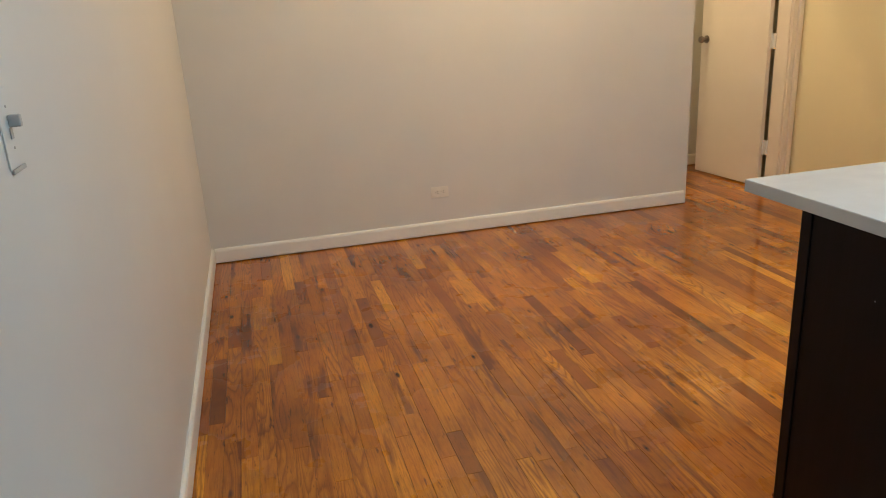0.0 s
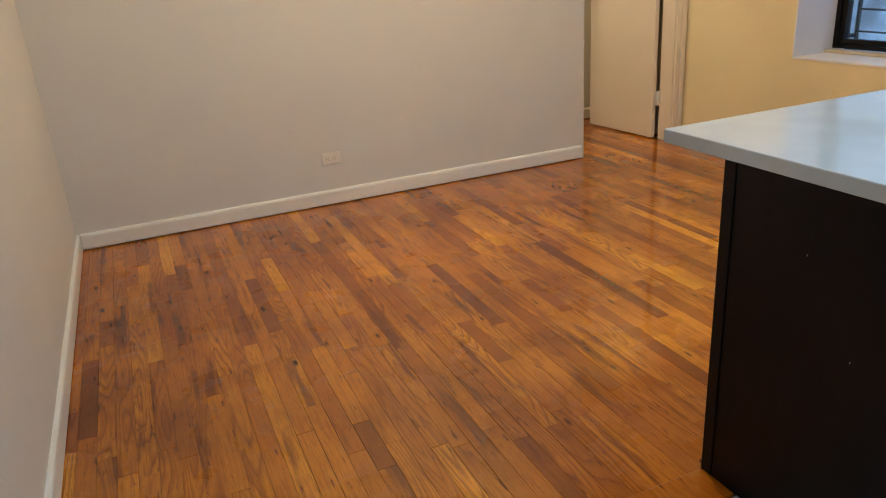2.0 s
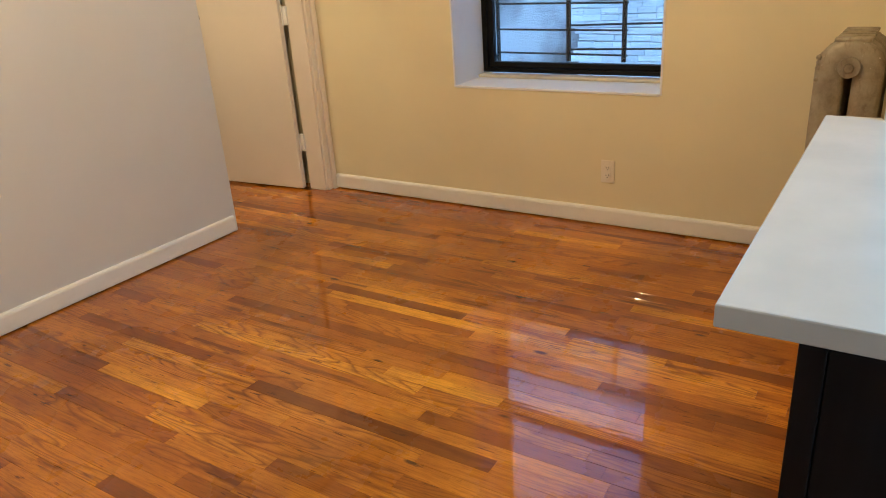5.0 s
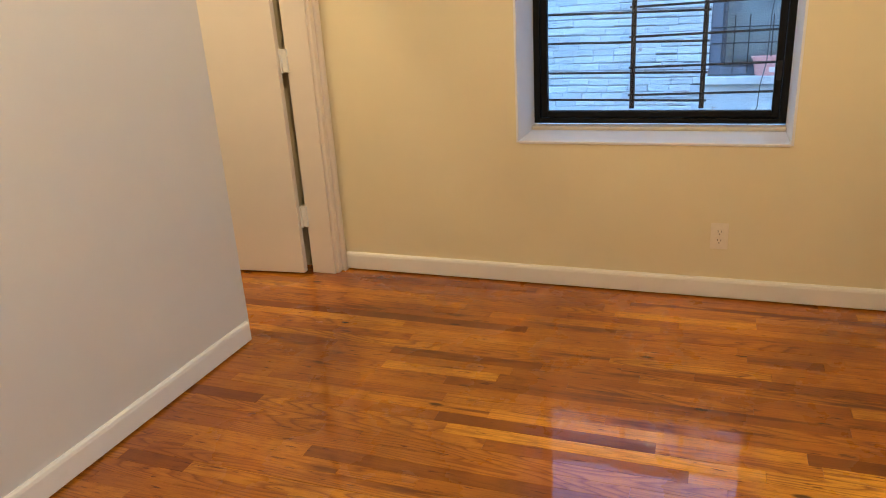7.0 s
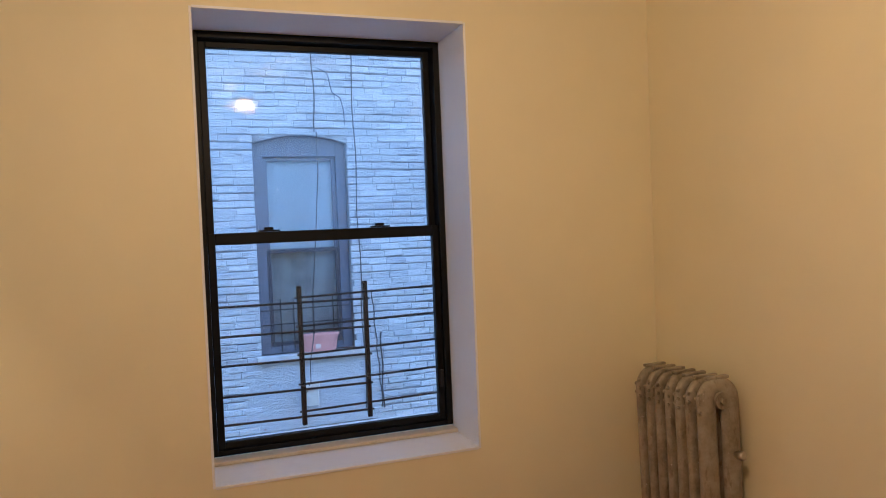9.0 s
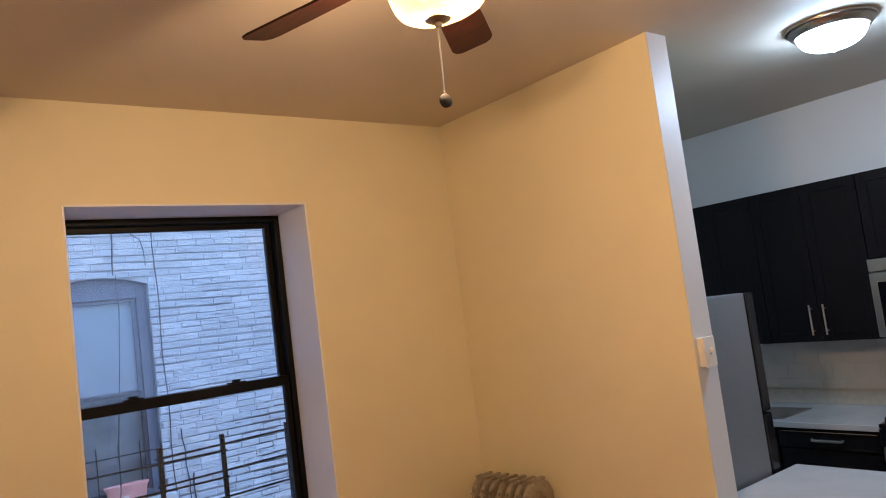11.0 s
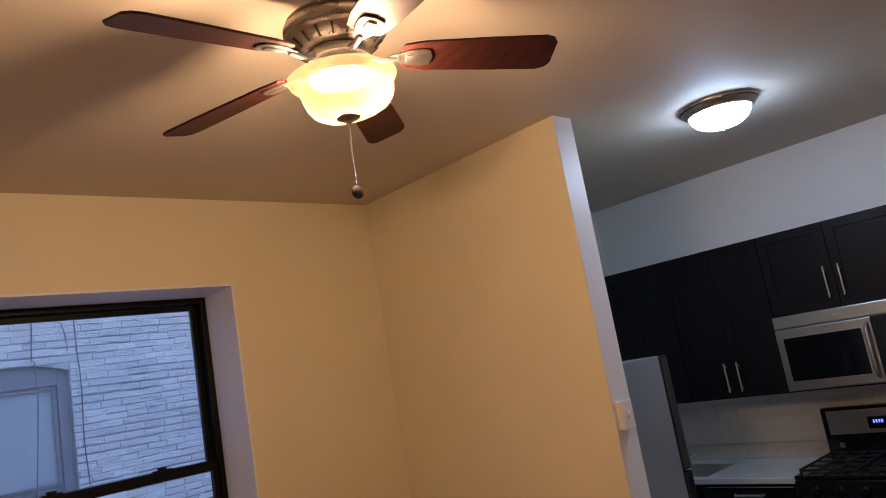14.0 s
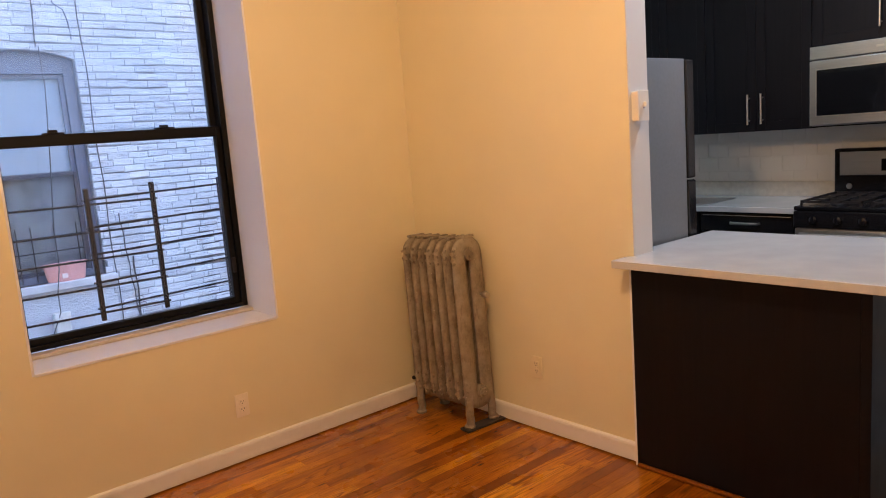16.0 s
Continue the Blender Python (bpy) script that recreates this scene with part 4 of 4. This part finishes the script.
part("base", lathe(bmesh.new(), [(0, 0.0005), (0.03, 0.0005), (0.028, 0.012), (0.018, 0.05), (0, 0.055)], 20), NICKEL, tap, smooth=True)
part("spout", tube(bmesh.new(), [(0, 0, 0.05), (0, 0.01, 0.13), (0, 0.05, 0.165), (0, 0.12, 0.16), (0, 0.15, 0.13)], 0.010, 12), NICKEL, tap, smooth=True)
part("lever", tube(bmesh.new(), [(-0.02, 0, 0.04), (-0.07, 0.01, 0.062)], 0.006, 10), NICKEL, tap, smooth=True)
snk = thing("sink", (4.16, 0.86, 0.9375), "shallow stainless sink rim set in the worktop", "sink")
part("rim", boxes((-0.24, 0.24, -0.19, -0.17, 0.0005, 0.004), (-0.24, 0.24, 0.17, 0.19, 0.0005, 0.004), (-0.24, -0.22, -0.17, 0.17, 0.0005, 0.004), (0.22, 0.24, -0.17, 0.17, 0.0005, 0.004)), STEEL, snk)
part("basin", boxes((-0.22, 0.22, -0.17, 0.17, 0.0003, 0.001)), STEEL, snk)

fr = thing("refrigerator", (3.363, 2.135, 0.0), "tall grey refrigerator backed against the partition wall", "refrigerator")
part("cabinet_body", boxes((0.0, 0.72, 0.095, 0.535, 0.03, 1.780), bev=0.004), FRIDGE_GREY, fr)
part("gasket", boxes((0.010, 0.710, 0.080, 0.0945, 0.06, 1.770)), SLOT, fr, "dark rubber door gasket")
fd = part("freezer_door", boxes((0.0, 0.72, 0.010, 0.0795, 1.215, 1.777), bev=0.008), BLACKGLOSS, fr, "dark freezer door")
part("handle", tube(bmesh.new(), [(0.06, 0.01, 1.25), (0.06, -0.03, 1.28), (0.06, -0.03, 1.52), (0.06, 0.01, 1.55)], 0.011, 10), STEEL, fd, smooth=True)
rd = part("fridge_door", boxes((0.0, 0.72, 0.010, 0.0795, 0.075, 1.205), bev=0.008), BLACKGLOSS, fr, "dark fridge door")
part("handle", tube(bmesh.new(), [(0.06, 0.01, 0.72), (0.06, -0.03, 0.75), (0.06, -0.03, 1.12), (0.06, 0.01, 1.15)], 0.011, 10), STEEL, rd, smooth=True)
part("hinge_cap", boxes((0.62, 0.70, 0.03, 0.11, 1.7805, 1.795), bev=0.004), SLOT, fr)
for x in (0.05, 0.67):
    part("foot", lathe(bmesh.new(), [(0, 0), (0.02, 0), (0.02, 0.03), (0, 0.03)], 12, "z", (x, 0.13, 0)), SLOT, fr)
    part("foot", lathe(bmesh.new(), [(0, 0), (0.02, 0), (0.02, 0.03), (0, 0.03)], 12, "z", (x, 0.5, 0)), SLOT, fr)


# ---- neighbouring building across the light court ----
NY0, NY1, NZ0, NZS, NZC = 3.105, 4.130, 0.300, 2.600, 2.690    # its window opening; springing and crown of the arch
nb = thing("neighbour_building", (XF, 0, -1.5), "white-painted brick house wall across the court", "building")
O = Vector((XF, 0, -1.5))


def nbpart(name, bm, mat, label="", smooth=False, parent=None):
    bmesh.ops.translate(bm, verts=bm.verts, vec=-O)
    return part(name, bm, mat, parent or nb, label, smooth)


TOPZ, S0, S1 = 4.6, -7.0, 13.0
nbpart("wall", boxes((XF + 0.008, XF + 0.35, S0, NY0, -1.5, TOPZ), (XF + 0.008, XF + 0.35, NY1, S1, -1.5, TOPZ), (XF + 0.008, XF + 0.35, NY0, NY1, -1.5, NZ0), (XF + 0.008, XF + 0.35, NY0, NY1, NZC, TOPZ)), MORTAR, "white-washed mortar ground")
nbpart("coping", boxes((XF - 0.06, XF + 0.42, S0, S1, TOPZ, TOPZ + 0.10), bev=0.01), CEMENT)
nbpart("plinth", boxes((XF - 0.035, XF + 0.004, S0, S1, -1.5, -0.54), bev=0.012), CEMENT, "grey cement-rendered plinth")
mid = (NY0 + NY1) / 2


def arc(y):
    u = (y - mid) / (NY1 - mid)
    return NZS + (NZC - NZS) * (1 - u * u)


bm = bmesh.new()
steps = [NY0 + (NY1 - NY0) * k / 16 for k in range(17)]
front = [[bm.verts.new((x, y, z)) for y in steps for z in (arc(y), NZC + 0.001)] for x in (XF + 0.004, XF + 0.16)]
for k in range(16):
    a, b = 2 * k, 2 * k + 2
    for f in front:
        bm.faces.new((f[a], f[b], f[b + 1], f[a + 1]))
    bm.faces.new((front[0][a], front[0][b], front[1][b], front[1][a]))
nbpart("arch_infill", bm, MORTAR, "painted segmental brick arch")
nwin = part("window", boxes((0.085, 0.150, NY0 + 0.002, NY0 + 0.11, NZ0 + 1.5, NZC + 1.5), (0.085, 0.150, NY1 - 0.11, NY1 - 0.002, NZ0 + 1.5, NZC + 1.5), (0.085, 0.150, NY0 + 0.11, NY1 - 0.11, 2.46 + 1.5, NZC + 1.5), (0.085, 0.150, NY0 + 0.11, NY1 - 0.11, NZ0 + 1.5, NZ0 + 1.5 + 0.075), bev=0.004), NB_FRAME, nb, "slate-grey wooden sash window")
NR = 1.420
for nm, x, z0, z1 in (("upper_sash", XF + 0.128, NR - 0.02, 2.455), ("lower_sash", XF + 0.098, 0.377, NR + 0.02)):
    a, b = NY0 + 0.112, NY1 - 0.112
    s = nbpart(nm, boxes((x, x + 0.028, a, a + 0.045, z0, z1), (x, x + 0.028, b - 0.045, b, z0, z1), (x, x + 0.028, a + 0.045, b - 0.045, z0, z0 + 0.045), (x, x + 0.028, a + 0.045, b - 0.045, z1 - 0.04, z1), bev=0.003), NB_FRAME if nm == "upper_sash" else NB_SASH, "slate-grey sash", False, nwin)
g = nbpart("pane", boxes((XF + 0.140, XF + 0.144, NY0 + 0.15, NY1 - 0.15, NR, 2.43)), PANE, "", False, nwin)
g = nbpart("pane", boxes((XF + 0.110, XF + 0.114, NY0 + 0.15, NY1 - 0.15, 0.41, NR)), PANE, "", False, nwin)
nbpart("blind", boxes((XF + 0.170, XF + 0.176, NY0 + 0.10, NY1 - 0.10, NR + 0.03, 2.50)), NB_BLIND, "pale lowered blind", False, nwin)
# added sheet: its grey stands in for the sky's reflection in the lower pane
nbpart("curtain", boxes((XF + 0.185, XF + 0.192, NY0 + 0.05, NY1 - 0.05, 0.3, NR + 0.05)), NB_ROOM, "grey sheet standing in for sky reflected in the pane", False, nwin)
nbpart("room_back", boxes((XF + 0.32, XF + 0.345, NY0, NY1, NZ0, NZC)), NB_ROOM, "", False, nwin)
for z in (0.62, 0.78):
    nbpart("guard_bar", tube(bmesh.new(), [(XF + 0.078, NY0 + 0.02, z), (XF + 0.078, NY1 - 0.02, z)], 0.006, 6), IRON, "", True, nwin)
for y in (3.32, 3.54, 3.76, 3.90):
    nbpart("guard_upright", tube(bmesh.new(), [(XF + 0.070, y, NZ0 + 0.02), (XF + 0.070, y, 0.90)], 0.006, 6), IRON, "", True, nwin)
nbpart("sill", boxes((XF - 0.075, XF + 0.084, NY0 - 0.10, NY1 + 0.06, NZ0 - 0.085, NZ0), bev=0.012), CEMENT, "weathered stone sill", False, nwin)
nbpart("render_patch", boxes((XF - 0.005, XF + 0.0045, NY0 - 0.27, NY1 + 0.21, -0.53, NZ0 - 0.09), bev=0.003), PATCHPAINT, "white-painted cement patch below the sill")

crack = [(XF - 0.008, 3.40, 3.42), (XF - 0.012, 3.34, 3.40), (XF - 0.010, 3.28, 3.36), (XF - 0.012, 3.26, 3.25), (XF - 0.012, 3.24, 3.16), (XF - 0.010, 3.15, 3.10), (XF - 0.012, 3.12, 2.98), (XF - 0.010, 3.11, 2.80)]
nbpart("paint_crack", tube(bmesh.new(), crack, 0.007, 6), NB_FRAME, "dark stepped crack in the painted wall", True)
ghost = [(XF - 0.009, mid + 0.27 * math.cos(math.pi * k / 12), 3.12 + 0.26 * math.sin(math.pi * k / 12)) for k in range(13)]
nbpart("arch_mark", tube(bmesh.new(), ghost, 0.008, 6), PATCHPAINT, "faint ridge of an old arch under the paint", True)
bowl = thing("planter_bowl", (XF + 0.005, 3.50, NZ0 + 0.0005), "faded pink plastic planter on the neighbour's stone sill", "planter")
bm = bmesh.new()
lathe(bm, [(0, 0), (0.140, 0), (0.150, 0.01), (0.172, 0.150), (0.185, 0.160), (0.187, 0.182), (0.172, 0.182), (0.160, 0.150), (0.128, 0.02), (0, 0.018)], 32)
bmesh.ops.scale(bm, verts=bm.verts, vec=(0.40, 1.22, 1.05))
part("pot", bm, TERRACOTTA, bowl, smooth=True)
part("sticker", boxes((-0.0665, -0.0585, 0.0, 0.055, 0.035, 0.085), bev=0.002), LABEL, bowl, "small pale sticker")
jug = thing("wall_vent_box", (XF - 0.006, 3.625, -0.29), "off-white plastic vent box on the brick wall", "vent box")
part("box", boxes((-0.10, 0.0, -0.075, 0.075, 0.0, 0.27), bev=0.015), VENTBOX, jug)
part("hood", boxes((-0.13, -0.1005, -0.08, 0.08, 0.19, 0.285), bev=0.012), VENTBOX, jug)


def cable(points, r=0.008):
    return solid("cable", tube(bmesh.new(), points, r, 6), CABLE, "weathered grey cable hanging down the brick wall", "cable", "", "cables on the brick wall", True)


cable([(XF - 0.018, 3.45 + 0.010 * math.sin(k * 0.9), 4.5 - 1.78 * k / 16) for k in range(17)], 0.007)
cable([(XF - 0.02, 3.435, 2.72), (XF - 0.10, 3.45, 2.3), (XF - 0.12, 3.51, 1.6), (XF - 0.12, 3.575, 0.9), (XF - 0.11, 3.585, 0.45), (XF - 0.10, 3.63, 0.2), (XF - 0.14, 3.64, 0.0), (XF - 0.10, 3.74, -0.25), (XF - 0.05, 3.72, -0.50)], 0.006)
cable([(XF - 0.018, NY0 - 0.085 - 0.02 * k / 20 + 0.010 * math.sin(k * 1.3), 4.5 - 4.9 * k / 20) for k in range(21)], 0.006)
cable([(XF - 0.020, 2.89 - 0.08 * k / 14 + 0.008 * math.sin(k * 1.9), 0.95 - 1.36 * k / 14) for k in range(15)], 0.006)
cable([(XF - 0.020, 2.80 + 0.008 * math.sin(k * 1.1), 0.45 - 0.87 * k / 10) for k in range(11)], 0.009)

# ---- floors ----
floor = solid("floor", boxes((0.4, XO, YK - T, 7.0, -0.2, -0.0122)), SUBFLOOR, "oak strip floor of uneven tones under glossy varnish", "floor", "structure")
TH = 0.0
cu, su = math.cos(TH), math.sin(TH)
WIDE = 0.0572
plank_meshes = {}


def plank_mesh(length, gap=0.00015):
    """One strip: flat top with eased edges, along y from its middle."""
    key = (round(length, 4), gap)
    if key not in plank_meshes:
        h, w, c = key[0] / 2 - 0.0002, WIDE / 2 - gap, 0.0004
        vs = [(sx * (w - i), sy * (h - i), z) for z, i in ((-0.012, 0), (-c, 0), (0, c)) for sx, sy in ((-1, -1), (1, -1), (1, 1), (-1, 1))]
        fs = [(8, 9, 10, 11)] + [(a + k, a + (k + 1) % 4, a + 4 + (k + 1) % 4, a + 4 + k) for a in (0, 4) for k in range(4)]
        me = bpy.data.meshes.new("plank")
        me.from_pydata(vs, [], fs)
        me.materials.append(OAK)
        plank_meshes[key] = me
    return plank_meshes[key]


rnd = random.Random(7)
rows, singles, rest_v, rest_f = [], 0, [], []
for i in range(0, 72):
    u = (i + 0.5) * WIDE
    v = -u * su / cu - rnd.uniform(0, 0.8)
    while True:
        length = rnd.choice((0.25, 0.35, 0.45, 0.55, 0.6, 0.7, 0.8, 0.95, 1.1, 1.3))
        a, b = v, v + length
        v = b
        mid_v = (a + b) / 2
        x, y = XW - 0.01 + u * cu - mid_v * su, 2.80 + u * su + mid_v * cu
        yb = 2.80 + u * su + b * cu
        ya = 2.80 + u * su + a * cu
        if yb < 2.81:
            continue
        if ya < 2.78:      # cut the first strip at the threshold
            a += (2.78 - ya) / cu
        end = 6.90 if x > 3.80 else 5.86
        if ya > end:
            break
        if yb > end:
            b -= (yb - end) / cu
        if b - a < 0.03 or x > XE + 0.05:
            continue
        mid_v = (a + b) / 2
        x, y = XW - 0.01 + u * cu - mid_v * su, 2.80 + u * su + mid_v * cu
        rows.append((x, y, b - a))
for x, y, length in rows:
    me = plank_mesh(length, rnd.choice((0.0001, 0.0002, 0.0003, 0.0006)))
    tip = rnd.uniform(-0.22, 0.22)
    m = pose(x, y, rnd.uniform(-0.0004, 0.0002), rnd.uniform(-0.02, 0.02), tip, math.degrees(TH))
    if singles < 300 and 2.78 < y < 5.78 and 1.25 < x < 4.7:
        ob = new("plank", me)
        ob.parent = floor
        ob.matrix_world = m
        singles += 1
    else:
        n = len(rest_v)
        rest_v += [tuple(m @ q.co) for q in me.vertices]
        rest_f += [tuple(n + k for k in p.vertices) for p in me.polygons]
me = bpy.data.meshes.new("plank_rest")
me.from_pydata(rest_v, [], rest_f)
me.materials.append(OAK)
rest = new("plank_rest", me)
rest.parent = floor
tagged(rest, "more oak strips of the same floor", "", "", "stuff")
sill_me = mesh_of("threshold", boxes((-0.82, 0.82, -0.060, 0.060, 0, 0.016), bev=0.006), OAK)
thr = new("threshold", sill_me)
thr.matrix_world = pose(1.521, 2.786, -0.0115, 0, 0, 0)
tagged(thr, "varnished oak threshold board at the kitchen floor", "threshold", "", "structure")

kfloor = solid("kitchen_floor", boxes((XW, XE, YK, 2.722, -0.012, -0.0045)), GROUT, "grey tiled kitchen floor with dark joints", "floor", "structure")
tile_me = mesh_of("tile", boxes((-0.148, 0.148, -0.148, 0.148, -0.004, 0.0035), bev=0.0015), TILE_FLOOR)
for i in range(9):
    for j in range(7):
        t = new("tile", tile_me)
        t.parent = kfloor
        t.location = (0.86 + 0.30 * i, 2.572 - 0.30 * j, 0)

# ---- kitchen wall tiles ----
splash = solid("backsplash", boxes((2.2, XE - 0.031, YK + 0.0004, YK + 0.0035, 0.9, 1.40)), TILEGROUT, "white glazed wall tiles between worktop and cabinets", "backsplash", "structure")
bt = mesh_of("tile", boxes((-0.0749, 0.0749, 0.0, 0.0030, -0.0497, 0.0497), bev=0.0008), BACKTILE)
for j in range(5):
    for i in range(17):
        x = 2.25 + 0.151 * i + (0.0755 if j % 2 else 0)
        z = 1.056 + 0.101 * (j - 1)
        if x > 4.62 or (z < 1.0 and x > 3.25):
            continue
        t = new("tile", bt)
        t.parent = splash
        t.location = (x, YK + 0.0036, z)

# ---- bricks of the neighbour's wall ----
BL, BH = 0.218, 0.077
brick_meshes = []
rb = random.Random(3)
for k in range(14):
    l, h = BL / 2 + 0.002 + rb.uniform(-0.002, 0.001), BH / 2 - 0.0012 + rb.uniform(-0.003, 0.0015)
    bm = bmesh.new()
    vs = []
    for x, ins in ((0.012, 0.0), (-0.003, 0.0005), (-0.011, 0.0075)):
        vs.append([bm.verts.new((x + rb.uniform(-0.002, 0.001), sy * (l - ins) + rb.uniform(-0.003, 0.003), sz * (h - ins) + rb.uniform(-0.0025, 0.0025))) for sy, sz in ((-1, -1), (1, -1), (1, 1), (-1, 1))])
    bm.faces.new(vs[2])
    for a in (0, 1):
        for q in range(4):
            bm.faces.new((vs[a][q], vs[a][(q + 1) % 4], vs[a + 1][(q + 1) % 4], vs[a + 1][q]))
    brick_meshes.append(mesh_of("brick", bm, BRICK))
singles, rest_v, rest_f = 0, [], []
for j in range(int((4.5 + 0.54) / BH)):
    z = -0.51 + BH * j
    slip = rb.uniform(0, BL)
    for i in range(int(9.0 / BL)):
        y = -2.6 + BL * i + slip
        half = 1.0
        if z > NZ0 - 0.1 and z < NZC + 0.03 and NY0 - BL * 0.5 < y < NY1 + BL * 0.5:
            lo, hi = y - BL / 2, y + BL / 2
            if y < mid:
                hi = min(hi, NY0 - 0.002)
            else:
                lo = max(lo, NY1 + 0.002)
            if hi - lo < 0.025:
                continue
            y, half = (lo + hi) / 2, (hi - lo) / BL
        if z < NZ0 - 0.04 and NY0 - 0.16 < y < NY1 + 0.10:
            continue
        me = rb.choice(brick_meshes)
        worn = noise.noise((1.1 * y, 1.6 * z, 0.3)) + 0.7 * noise.noise((4.0 * y, 6.0 * z, 2.0)) + 0.22 * (2.9 - y) + 0.16 * (1.3 - z)
        worn = min(1.0, max(0.0, worn + 0.28))
        m = Matrix.Translation((XF + rb.uniform(-0.006, 0.005) + rb.uniform(-0.004, 0.008) * worn, y, z + 0.008 * math.sin(1.7 * y + 0.9 * j) + rb.uniform(-0.004, 0.004))) @ Matrix.Rotation(radians(rb.uniform(-1.4, 1.4)), 4, "X") @ Matrix.Diagonal((1, half * (1 - 0.025 * worn), 1 - rb.uniform(0.05, 0.27) * worn, 1))
        if singles < 300 and 1.7 < y < 4.7 and 0.4 < z < 2.9:
            ob = new("brick", me)
            ob.parent = nb
            ob.matrix_world = m
            singles += 1
        else:
            n = len(rest_v)
            rest_v += [tuple(m @ q.co - O) for q in me.vertices]
            rest_f += [tuple(n + k for k in p.vertices) for p in me.polygons]
me = bpy.data.meshes.new("brick_rest")
me.from_pydata(rest_v, [], rest_f)
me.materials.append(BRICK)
rest = new("brick_rest", me)
rest.parent = nb
tagged(rest, "more whitewashed bricks of the same wall", "", "", "stuff")
